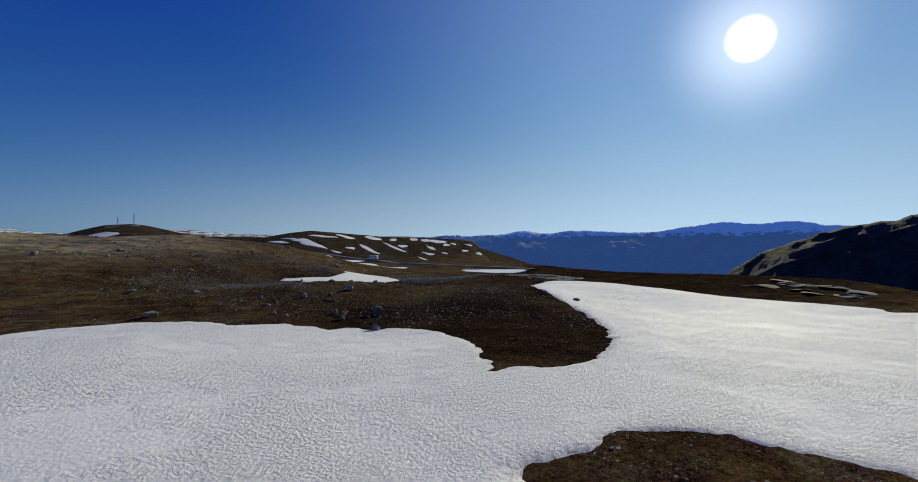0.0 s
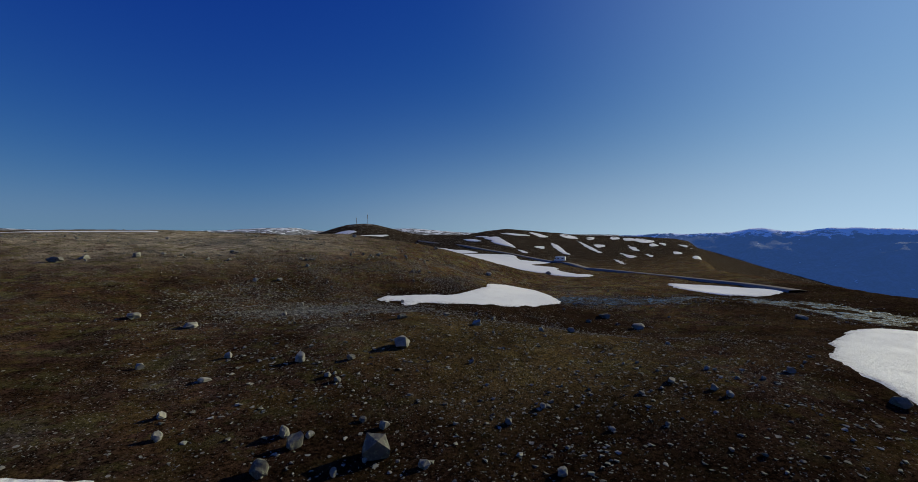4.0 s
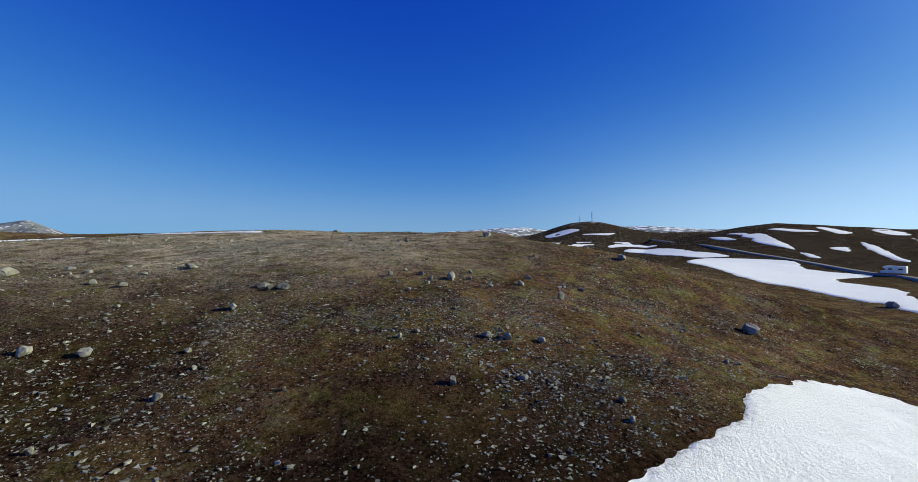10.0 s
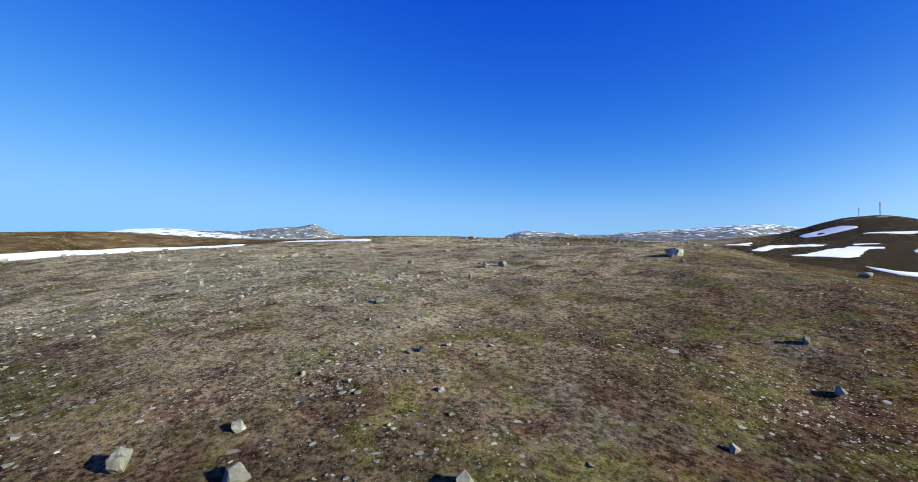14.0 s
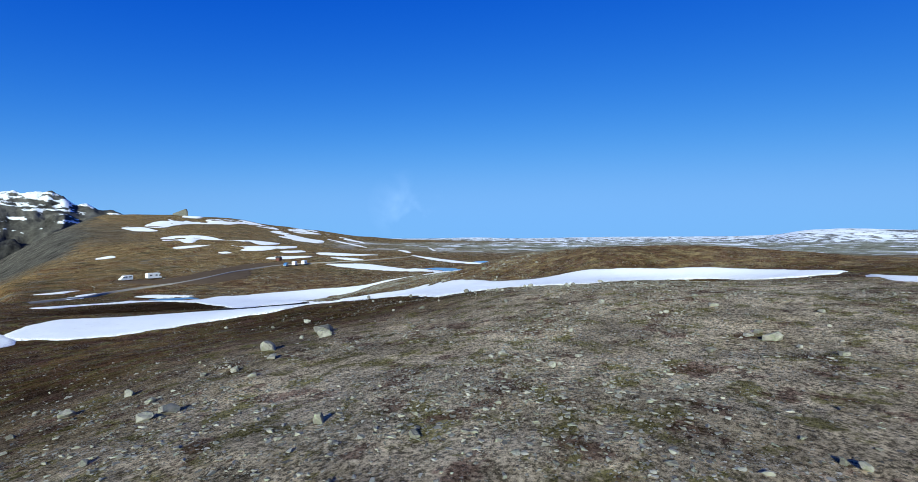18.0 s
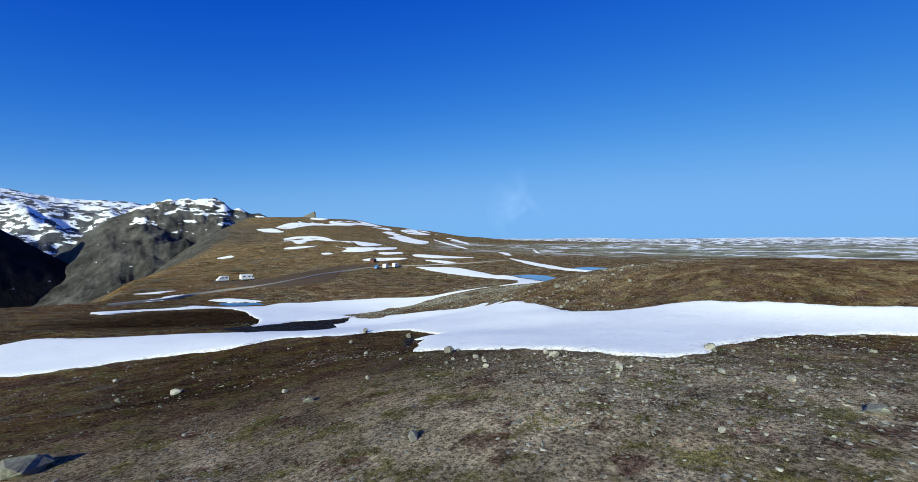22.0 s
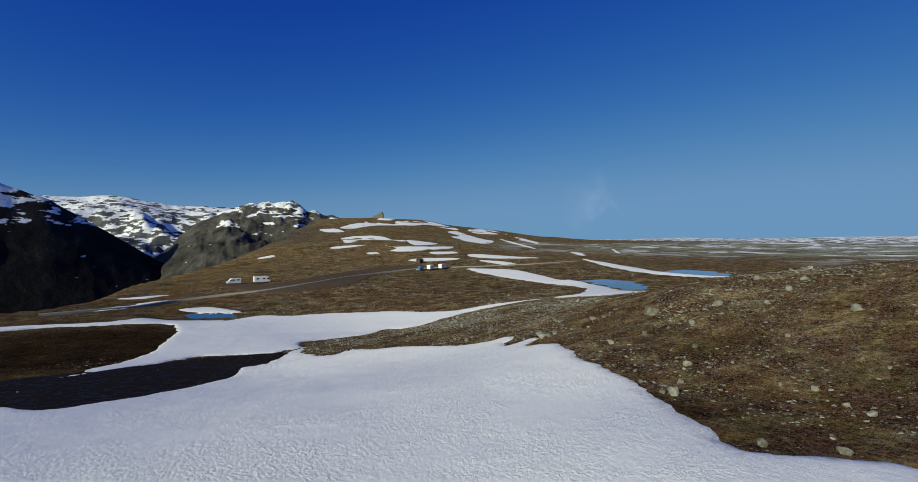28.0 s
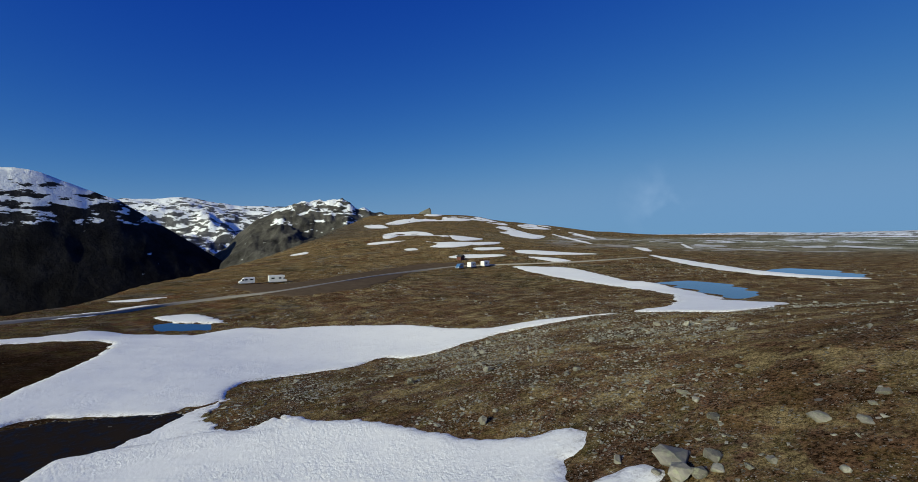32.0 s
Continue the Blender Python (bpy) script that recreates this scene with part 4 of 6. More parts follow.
    # uneven growth: darker and lighter tracts
    tract = ramp(nt, mix(nt, 0.5, noise_tex(nt, at, 0.55, 8, 0.78), noise_tex(nt, at2, 0.12, 7, 0.7)), (0.40, 0.55), (0.50, 1.0), (0.60, 1.55))
    base = mix(nt, 1.0, base, tract, "MULTIPLY")
    # far out: grey crags on the heights; plateau with painted haze and lasting snow streaks
    sep = nt.nodes.new("ShaderNodeSeparateXYZ")
    nt.links.new(at, sep.inputs[0])
    high = node(nt, "ShaderNodeMapRange")
    high.inputs["From Min"].default_value, high.inputs["From Max"].default_value = 62.0, 90.0
    nt.links.new(sep.outputs["Z"], high.inputs["Value"])
    crag = mix(nt, ramp(nt, noise_tex(nt, at, 0.05, 9, 0.8), (0.38, 0.0), (0.62, 1.0)), (0.016, 0.015, 0.014), (0.105, 0.098, 0.086))
    base = mix(nt, maths(nt, "MULTIPLY", high.outputs[0], ramp(nt, noise_tex(nt, at, 0.02, 5, 0.6), (0.36, 0.2), (0.52, 1.0))), base, crag)
    # bare rock and scree on the flank of the southern hill above the valley
    flank = nt.nodes.new("ShaderNodeVectorMath")
    flank.operation = "DOT_PRODUCT"
    flank.inputs[1].default_value = (0.985, -0.174, 0.0)
    nt.links.new(at, flank.inputs[0])
    brink = node(nt, "ShaderNodeMapRange")
    brink.inputs["From Min"].default_value, brink.inputs["From Max"].default_value = -195.0, -105.0
    nt.links.new(maths(nt, "ADD", flank.outputs["Value"], maths(nt, "MULTIPLY", noise_tex(nt, at, 0.02, 6, 0.7), 90.0)), brink.inputs["Value"])
    beyond = node(nt, "ShaderNodeMapRange")
    beyond.inputs["From Min"].default_value, beyond.inputs["From Max"].default_value = -330.0, -520.0
    nt.links.new(sep.outputs["Y"], beyond.inputs["Value"])
    base = mix(nt, maths(nt, "MULTIPLY", brink.outputs[0], maths(nt, "MULTIPLY", beyond.outputs[0], 0.85)), base, crag)
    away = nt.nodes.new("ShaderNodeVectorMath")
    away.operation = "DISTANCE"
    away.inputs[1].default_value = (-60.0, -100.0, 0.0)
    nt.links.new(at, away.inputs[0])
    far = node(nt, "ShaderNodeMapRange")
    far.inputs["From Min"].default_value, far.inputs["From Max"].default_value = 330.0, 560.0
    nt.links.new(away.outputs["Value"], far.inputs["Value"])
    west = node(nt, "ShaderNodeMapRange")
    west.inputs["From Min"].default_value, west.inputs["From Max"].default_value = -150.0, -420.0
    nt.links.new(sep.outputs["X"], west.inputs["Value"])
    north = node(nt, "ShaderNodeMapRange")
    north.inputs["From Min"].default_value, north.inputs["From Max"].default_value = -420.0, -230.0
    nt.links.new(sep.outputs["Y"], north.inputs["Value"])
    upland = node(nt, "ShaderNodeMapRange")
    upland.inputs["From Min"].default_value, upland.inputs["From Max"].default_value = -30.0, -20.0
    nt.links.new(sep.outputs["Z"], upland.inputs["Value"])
    # greenish-grey distance haze mixed into the western ground colour
    hazed_ground = mix(nt, ramp(nt, noise_tex(nt, at, 0.03, 8, 0.75), (0.40, 0.0), (0.60, 1.0)), (0.085, 0.09, 0.060), (0.42, 0.42, 0.32))
    base = mix(nt, maths(nt, "MULTIPLY", maths(nt, "MULTIPLY", far.outputs[0], west.outputs[0]), maths(nt, "MULTIPLY", north.outputs[0], 0.85)), base, hazed_ground)
    lasting = ramp(nt, mix(nt, 0.35, noise_tex(nt, at, 0.010, 6, 0.6), noise_tex(nt, at, 0.028, 6, 0.65)), (0.548, 0.0), (0.565, 1.0))
    steep = nt.nodes.new("ShaderNodeNewGeometry")
    tilt = nt.nodes.new("ShaderNodeSeparateXYZ")
    nt.links.new(steep.outputs["True Normal"], tilt.inputs[0])
    cliff = node(nt, "ShaderNodeMapRange")
    cliff.inputs["From Min"].default_value, cliff.inputs["From Max"].default_value = 0.96, 0.88
    nt.links.new(tilt.outputs["Z"], cliff.inputs["Value"])
    south = node(nt, "ShaderNodeMapRange")
    south.inputs["From Min"].default_value, south.inputs["From Max"].default_value = -220.0, -320.0
    nt.links.new(sep.outputs["Y"], south.inputs["Value"])
    base = mix(nt, maths(nt, "MULTIPLY", south.outputs[0], cliff.outputs[0]), base, crag)
    plain = maths(nt, "MULTIPLY", maths(nt, "MULTIPLY", far.outputs[0], west.outputs[0]), north.outputs[0])
    streaks = ramp(nt, mix(nt, 0.5, noise_tex(nt, at, 0.010, 6, 0.6), noise_tex(nt, at, 0.028, 6, 0.65)), (0.532, 0.0), (0.538, 1.0))
    base = mix(nt, maths(nt, "MULTIPLY", plain, streaks), base, (0.82, 0.83, 0.85))
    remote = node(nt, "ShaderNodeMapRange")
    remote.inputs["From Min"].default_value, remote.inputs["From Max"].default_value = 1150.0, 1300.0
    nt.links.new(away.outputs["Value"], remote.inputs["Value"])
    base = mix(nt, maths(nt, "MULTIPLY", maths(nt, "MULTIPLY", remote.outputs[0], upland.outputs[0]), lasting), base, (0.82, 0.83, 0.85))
    stony = ramp(nt, noise_tex(nt, at2, 0.11, 5, 0.7), (0.42, 0.10), (0.60, 0.62))
    tall = mix(nt, 0.5, clod, fine)
    col = base
    for scale, reach in ((0.75, 0.15), (2.3, 0.25), (4.2, 0.32), (7.5, 0.36), (13.0, 0.40)):
        on, tone = chips(nt, at, scale, reach)
        on = maths(nt, "MULTIPLY", on, maths(nt, "LESS_THAN", tone, maths(nt, "MULTIPLY", stony, maths(nt, "SUBTRACT", 1.0, maths(nt, "MULTIPLY", blackish, 0.8)))))
        pale = ramp(nt, maths(nt, "DIVIDE", tone, 0.55), (0.0, (0.08, 0.073, 0.066)), (0.5, (0.25, 0.228, 0.20)), (1.0, (0.44, 0.405, 0.355)))
        col = mix(nt, on, col, pale)
        tall = mix(nt, on, tall, 1.0)
    nt.links.new(col, b.inputs["Base Color"])
    b.inputs["Roughness"].default_value = 1.0
    b.inputs["Specular IOR Level"].default_value = 0.0
    bump(nt, b, tall, 1.0, 0.21)
    return m


def snow_material(name, cups, least, from_):
    """Old summer snow with sun cups and a little dirt."""
    m, nt, b = material(name)
    at = coords(nt, (1.0, 1.0, 1.0))
    blown = coords(nt, (1.15, 0.62, 1.0) if cups < 0.1 else (1.25, 1.1, 1.0))
    drift = node(nt, "ShaderNodeTexNoise", Scale=2.6, Detail=6.0, Roughness=0.65)
    nt.links.new(at, drift.inputs["Vector"])
    bent = nt.nodes.new("ShaderNodeMix")
    bent.data_type, bent.blend_type = "RGBA", "ADD"
    bent.inputs[0].default_value = 0.8
    nt.links.new(blown, bent.inputs[6])
    nt.links.new(drift.outputs["Color"], bent.inputs[7])
    cup = node(nt, "ShaderNodeTexVoronoi", Scale=4.4, Randomness=1.0)
    nt.links.new(bent.outputs[2], cup.inputs["Vector"])
    broad = noise_tex(nt, at, 0.12, 4, 0.6)
    grain = noise_tex(nt, blown, 3.2, 8, 0.74)
    pitted = ramp(nt, noise_tex(nt, at, 0.10, 4, 0.65), (from_, least), (from_ + 0.16, 1.0))
    dirt = ramp(nt, noise_tex(nt, at, 0.9, 6, 0.75), (0.55, 0.0), (0.72, 0.38))
    clean = mix(nt, broad, (0.85, 0.84, 0.82), (0.91, 0.90, 0.88))
    rim = nt.nodes.new("ShaderNodeAttribute")
    rim.attribute_name = "rim"
    grit = ramp(nt, noise_tex(nt, at, 2.2, 6, 0.8), (0.47, 0.0), (0.60, 0.85))
    col = mix(nt, dirt, clean, (0.62, 0.59, 0.54))
    nt.links.new(mix(nt, maths(nt, "MULTIPLY", rim.outputs["Fac"], grit), col, (0.20, 0.155, 0.115)), b.inputs["Base Color"])
    b.inputs["Roughness"].default_value = 0.7
    b.inputs["Specular IOR Level"].default_value = 0.05
    bump(nt, b, maths(nt, "MULTIPLY", mix(nt, 0.68, cup.outputs["Distance"], grain), pitted), 1.0, cups)
    return m


def rock_material():
    m, nt, b = material("lichened_rock")
    at = coords(nt)
    info = nt.nodes.new("ShaderNodeObjectInfo")
    isle = nt.nodes.new("ShaderNodeNewGeometry")
    which = nt.nodes.new("ShaderNodeMath")
    which.operation = "ADD"
    nt.links.new(info.outputs["Random"], which.inputs[0])
    nt.links.new(isle.outputs["Random Per Island"], which.inputs[1])
    half = nt.nodes.new("ShaderNodeMath")
    half.operation = "FRACT"
    nt.links.new(which.outputs[0], half.inputs[0])
    tone = ramp(nt, half.outputs[0], (0.0, (0.09, 0.082, 0.072)), (0.45, (0.235, 0.218, 0.192)), (1.0, (0.38, 0.357, 0.31)))
    lichen = ramp(nt, noise_tex(nt, at, 4.0, 6, 0.7), (0.50, 0.0), (0.62, 0.8))
    stain = ramp(nt, noise_tex(nt, at, 1.6, 5, 0.65), (0.42, 0.0), (0.66, 0.75))
    col = mix(nt, lichen, tone, (0.30, 0.32, 0.22))
    col = mix(nt, stain, col, (0.085, 0.08, 0.075))
    nt.links.new(col, b.inputs["Base Color"])
    b.inputs["Roughness"].default_value = 0.95
    b.inputs["Specular IOR Level"].default_value = 0.08
    bump(nt, b, noise_tex(nt, at, 7.0, 6, 0.7), 0.8, 0.05)
    return m


def mountain_material(name, low, high, rock, line, snow_amount, scale, crest=0.16, haze_glow=None):
    """Far mountainside: heath below, bare rock above, snow lying in streaks."""
    m, nt, b = material(name)
    at = coords(nt)
    streak = coords(nt, (1.0, 1.0, 2.6))
    n1 = noise_tex(nt, at, scale, 6, 0.62)
    n2 = noise_tex(nt, streak, scale * 2.6, 6, 0.6)
    heath = mix(nt, n1, low, high)
    sep = nt.nodes.new("ShaderNodeSeparateXYZ")
    nt.links.new(at, sep.inputs[0])
    mr = node(nt, "ShaderNodeMapRange")
    mr.inputs["From Min"].default_value, mr.inputs["From Max"].default_value = line
    nt.links.new(sep.outputs["Z"], mr.inputs["Value"])
    body = mix(nt, mr.outputs[0], heath, rock)
    face = mix(nt, 0.5, noise_tex(nt, coords(nt, (1.0, 1.0, 0.45)), scale * 7.0, 9, 0.75), noise_tex(nt, at, scale * 2.2, 6, 0.7))
    body = mix(nt, 1.0, body, ramp(nt, face, (0.38, 0.30), (0.50, 0.95), (0.62, 1.9)), "MULTIPLY")
    lift = nt.nodes.new("ShaderNodeMath")
    lift.operation = "MULTIPLY_ADD"
    lift.inputs[1].default_value = crest
    nt.links.new(mr.outputs[0], lift.inputs[0])
    nt.links.new(n2, lift.inputs[2])
    white = ramp(nt, lift.outputs[0], (snow_amount, 0.0), (snow_amount + 0.025, 1.0))
    nt.links.new(mix(nt, white, body, (0.82, 0.84, 0.87)), b.inputs["Base Color"])
    b.inputs["Roughness"].default_value = 0.9
    b.inputs["Specular IOR Level"].default_value = 0.1
    if haze_glow:  # far side of the fjord: blue distance haze put in as emission
        b.inputs["Emission Color"].default_value, b.inputs["Emission Strength"].default_value = (*haze_glow, 1), 1.0
    bump(nt, b, mix(nt, 0.6, n2, face), 0.8, 14.0)
    return m


def plain_material(name, colour, rough=0.6, metal=0.0, spots=0.15, scale=3.0):
    m, nt, b = material(name)
    at = coords(nt)
    dark = tuple(c * (1 - spots) for c in colour)
    nt.links.new(mix(nt, noise_tex(nt, at, scale, 5, 0.65), dark, colour), b.inputs["Base Color"])
    b.inputs["Roughness"].default_value, b.inputs["Metallic"].default_value = rough, metal
    if rough > 0.9:
        b.inputs["Specular IOR Level"].default_value = 0.0
    return m


def water_material(name, colour, rough=0.04, shine=0.5, shallow=False):
    m, nt, b = material(name)
    b.inputs["Base Color"].default_value = (*colour, 1)
    b.inputs["Roughness"].default_value, b.inputs["Specular IOR Level"].default_value = rough, shine
    at = coords(nt)
    bump(nt, b, noise_tex(nt, at, 2.5, 3, 0.5), 0.08, 0.05)
    if shallow:  # mud and stones break the surface
        bare = ramp(nt, noise_tex(nt, at, 1.1, 6, 0.8), (0.44, 0.0), (0.50, 1.0))
        nt.links.new(mix(nt, bare, colour, (0.020, 0.014, 0.011)), b.inputs["Base Color"])
        nt.links.new(mix(nt, bare, rough, 0.95), b.inputs["Roughness"])
        nt.links.new(mix(nt, bare, shine, 0.02), b.inputs["Specular IOR Level"])
    return m


FELL, ROCK = fell_material(), rock_material()
SNOW, SMOOTH_SNOW = snow_material("old_snow", 0.16, 0.30, 0.36), snow_material("smooth_old_snow", 0.085, 0.25, 0.42)


# ---------------------------------------------------------------- mesh helpers
def grid_object(name, xs, ys, zz, mat, keep=None, rim=None):
    nx, ny = len(xs), len(ys)
    gx, gy = np.meshgrid(xs, ys)
    verts = np.stack([gx, gy, zz], 2).reshape(-1, 3)
    i = np.arange(nx * ny).reshape(ny, nx)
    quads = np.stack([i[:-1, :-1], i[:-1, 1:], i[1:, 1:], i[1:, :-1]], 2).reshape(-1, 4)
    if keep is not None:
        k = keep[:-1, :-1] | keep[:-1, 1:] | keep[1:, 1:] | keep[1:, :-1]
        quads = quads[k.ravel()]
        used = np.unique(quads)
        back = np.zeros(len(verts), int)
        back[used] = np.arange(len(used))
        verts, quads = verts[used], back[quads]
    ob = array_object(name, verts, quads, mat)
    if rim is not None:
        ob.data.attributes.new("rim", "FLOAT", "POINT").data.foreach_set("value", rim.ravel()[used].astype(np.float32))
    return ob


def array_object(name, verts, faces, mat, smooth_faces=True):
    verts, faces = np.asarray(verts, np.float32), np.asarray(faces, np.int32)
    me = bpy.data.meshes.new(name)
    n, k = faces.shape
    me.vertices.add(len(verts))
    me.vertices.foreach_set("co", verts.ravel())
    me.loops.add(n * k)
    me.loops.foreach_set("vertex_index", faces.ravel())
    me.polygons.add(n)
    me.polygons.foreach_set("loop_start", np.arange(0, n * k, k, dtype=np.int32))
    me.polygons.foreach_set("use_smooth", np.full(n, smooth_faces))
    me.update(calc_edges=True)
    me.validate()
    me.materials.append(mat)
    return new(name, me)


def spread(lo, hi, fine_lo, fine_hi, step, growth, limit=90):
    """Grid lines: even between fine_lo and fine_hi, then wider and wider apart."""
    mid = list(np.arange(fine_lo, fine_hi + step / 2, step))
    for end, way in ((hi, 1), (lo, -1)):
        s, v, side = step, mid[-1] if way > 0 else mid[0], []
        while (v < end) if way > 0 else (v > end):
            s = min(s * growth, limit)
            v += way * s
            side.append(v)
        mid = mid + side if way > 0 else side[::-1] + mid
    return np.array(mid)


def crags(x, y):
    """Broken rock on the higher hills."""
    return np.clip(relief(x, y) - 32, 0, 60) * 0.10 * (0.5 - np.abs(fbm(x, y, 70, 5, 23)) * 1.6 + 0.5 * fbm(x, y, 18, 4, 24))


def depth_inside_line(x, y, q):
    e = np.roll(q, -1, 0) - q
    best, inside = np.full(x.shape, 1e9), np.zeros(x.shape, bool)
    for (ax, ay), (ex, ey) in zip(q, e):
        px, py = x - ax, y - ay
        s = np.clip((px * ex + py * ey) / (ex * ex + ey * ey + 1e-9), 0, 1)
        best = np.minimum(best, (px - s * ex) ** 2 + (py - s * ey) ** 2)
        inside ^= ((ay > y) != (ay + ey > y)) & (px < ex * (y - ay) / (ey if abs(ey) > 1e-9 else 1e-9))
    return np.sqrt(best) * np.where(inside, 1, -1)


LAKE_LEVELS = {"lake_near": -11.1, "lake_far": -9.4, "melt_pond": -16.1}


def settle(x, y, z, bed=0.7):
    """Level shores and shallow beds round the lakes."""
    x, y, z = np.atleast_1d(np.asarray(x, float)), np.atleast_1d(np.asarray(y, float)), np.array(z, float, ndmin=1)
    for key, level in LAKE_LEVELS.items():
        q = np.array(SNOW_PLAN[key])
        (x0, y0), (x1, y1) = q.min(0) - 13, q.max(0) + 13
        m = (x > x0) & (x < x1) & (y > y0) & (y < y1)
        if m.any():
            d = depth_inside_line(x[m], y[m], q)
            w = smooth(-12, -1, d)
            z[m] = z[m] * (1 - w) + (level - bed * smooth(0, 2.5, d)) * w
    return z


def ground_height(x, y):
    """The ground as built, with hummocks and small bumps."""
    near = np.exp(-((np.asarray(x) + 50) ** 2 + (np.asarray(y) - 30) ** 2) / 400.0 ** 2)
    far = 1 - near
    return settle(x, y, relief(x, y) + near * (0.22 * fbm(x, y, 9, 3, 5) + 0.13 * fbm(x, y, 2.0, 4, 9))
            + far * (5.0 * fbm(x, y, 160, 5, 21) + crags(x, y)))


# ---------------------------------------------------------------- ground
xs = spread(-4600, 4600, -170, 70, 0.55, 1.075)
ys = spread(-4600, 4600, -60, 130, 0.55, 1.075)
gx, gy = np.meshgrid(xs, ys)
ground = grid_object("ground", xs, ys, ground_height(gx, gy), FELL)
tagged(ground, "brown mountain plateau of peat, dry grass and gravel", "ground", kind="structure")


# ---------------------------------------------------------------- snow, water, roads: sheets that lie on the ground
def closed_curve(points, steps=6):
    p = np.array(points, float)
    a, b, c, d = np.roll(p, 1, 0), p, np.roll(p, -1, 0), np.roll(p, -2, 0)
    t = np.linspace(0, 1, steps, endpoint=False)[None, :, None]
    a, b, c, d = a[:, None], b[:, None], c[:, None], d[:, None]
    q = 0.5 * (2 * b + (c - a) * t + (2 * a - 5 * b + 4 * c - d) * t ** 2 + (3 * b - a - 3 * c + d) * t ** 3)
    return q.reshape(-1, 2)


def depth_inside(x, y, points):
    """Metres to the outline, positive inside it."""
    return depth_inside_line(x, y, closed_curve(points))


def depth_within(x, y, outlines, holes=()):
    d = np.max([depth_inside(x, y, o) for o in outlines], axis=0)
    for h in holes:
        d = np.minimum(d, -depth_inside(x, y, h))
    return d


def resample(coarse, cx, cy, xs, ys):
    """Bilinear values of a coarse grid on a finer one."""
    u = np.clip((xs - cx[0]) / (cx[1] - cx[0]), 0, len(cx) - 1.001)
    v = np.clip((ys - cy[0]) / (cy[1] - cy[0]), 0, len(cy) - 1.001)
    i, j = u.astype(int), v.astype(int)
    fu, fv = (u - i)[None, :], (v - j)[:, None]
    i, j = i[None, :], j[:, None]
    return ((coarse[j, i] * (1 - fu) + coarse[j, i + 1] * fu) * (1 - fv)
            + (coarse[j + 1, i] * (1 - fu) + coarse[j + 1, i + 1] * fu) * fv)


def sun_cups(x, y, size):
    """Shallow cups with sharper rims between them, 0 in the middle to about 1 on the rim."""
    x, y = x / size, y / (size * 0.8)
    ix, iy = np.floor(x), np.floor(y)
    first = np.full(x.shape, 9.0)
    for dx in (-1, 0, 1):
        for dy in (-1, 0, 1):
            px = ix + dx + hash_grid(ix + dx, iy + dy, 71)
            py = iy + dy + hash_grid(ix + dx, iy + dy, 72)
            first = np.minimum(first, (px - x) ** 2 + (py - y) ** 2)
    return np.minimum(first, 1.0)


def lie_of_sheet(x, y):
    near = np.exp(-((x + 50) ** 2 + (y - 30) ** 2) / 400.0 ** 2)
    return settle(x, y, relief(x, y) + near * 0.12 * fbm(x, y, 9, 3, 5) + (1 - near) * (5.0 * fbm(x, y, 160, 5, 21) + crags(x, y)), 0.0)


def ground_sheet(name, mat, outlines, holes=(), cell=0.5, depth=0.45, ragged=0.5, cups=0.0, rim=2.2, lift=0.0, wave=1.0):
    pts = np.array([p for o in outlines for p in o])
    lo, hi = pts.min(0) - 3 - 3 * cell, pts.max(0) + 3 + 3 * cell
    xs, ys = np.arange(lo[0], hi[0], cell), np.arange(lo[1], hi[1], cell)
    gx, gy = np.meshgrid(xs, ys)
    step = max(1.0, cell)
    cx, cy = np.arange(lo[0], hi[0] + 2 * step, step), np.arange(lo[1], hi[1] + 2 * step, step)
    d = resample(depth_within(*np.meshgrid(cx, cy), outlines, holes), cx, cy, xs, ys)
    grain = max(cell, 0.5) * wave
    d = d + ragged * (1.1 * fbm(gx, gy, 5 * grain, 4, 31) + 0.6 * fbm(gx, gy, 1.3 * grain, 3, 37))
    thick = np.where(d > 0, depth * (1 - np.exp(-np.maximum(d, 0) / (depth * rim))), 0.5 * d)
    thick = np.maximum(thick, -1.2)
    if cups:
        swell = np.clip(0.75 + 0.9 * fbm(gx, gy, 14, 3, 51), 0.25, 1.5) * smooth(0, 1.5, d)
        thick = thick + cups * swell * (sun_cups(gx + 0.3 * fbm(gx, gy, 2, 2, 52), gy, 0.5) - 0.3)
    ob = grid_object(name, xs, ys, lie_of_sheet(gx, gy) + thick + lift, mat, d > -0.9 - 1.5 * cell,
                     np.clip(np.exp(-np.maximum(d, 0) / max(0.55, cell)), 0, 1))
    return ob


def snow(name, label, keys, bare=(), cell=0.5, depth=0.45, ragged=0.5, cups=0.0, wave=1.0, mat=SMOOTH_SNOW):
    ob = ground_sheet(name, mat, [SNOW_PLAN[k] for k in keys], [SNOW_PLAN[k] for k in bare], cell, depth, ragged, cups, wave=wave)
    return tagged(ob, label, "snow", "snow lying on the plateau")


snow("snow_field", "large white field of old snow pitted with sun cups", ["start_field"], ["start_bare"], 0.30, 0.16, 0.4, 0.0, 1.0, SNOW)
snow("snow_patch", "small white snow patch with a ragged rim in a dark hollow", ["hollow_patch"], ["hollow_bare", "hollow_scar"], 0.17, 0.14, 0.4, 0.008, 1.0, SNOW)
snow("snow_patch", "thin white snow patch at the edge of the plateau", ["edge_patch"], (), 0.5, 0.2)
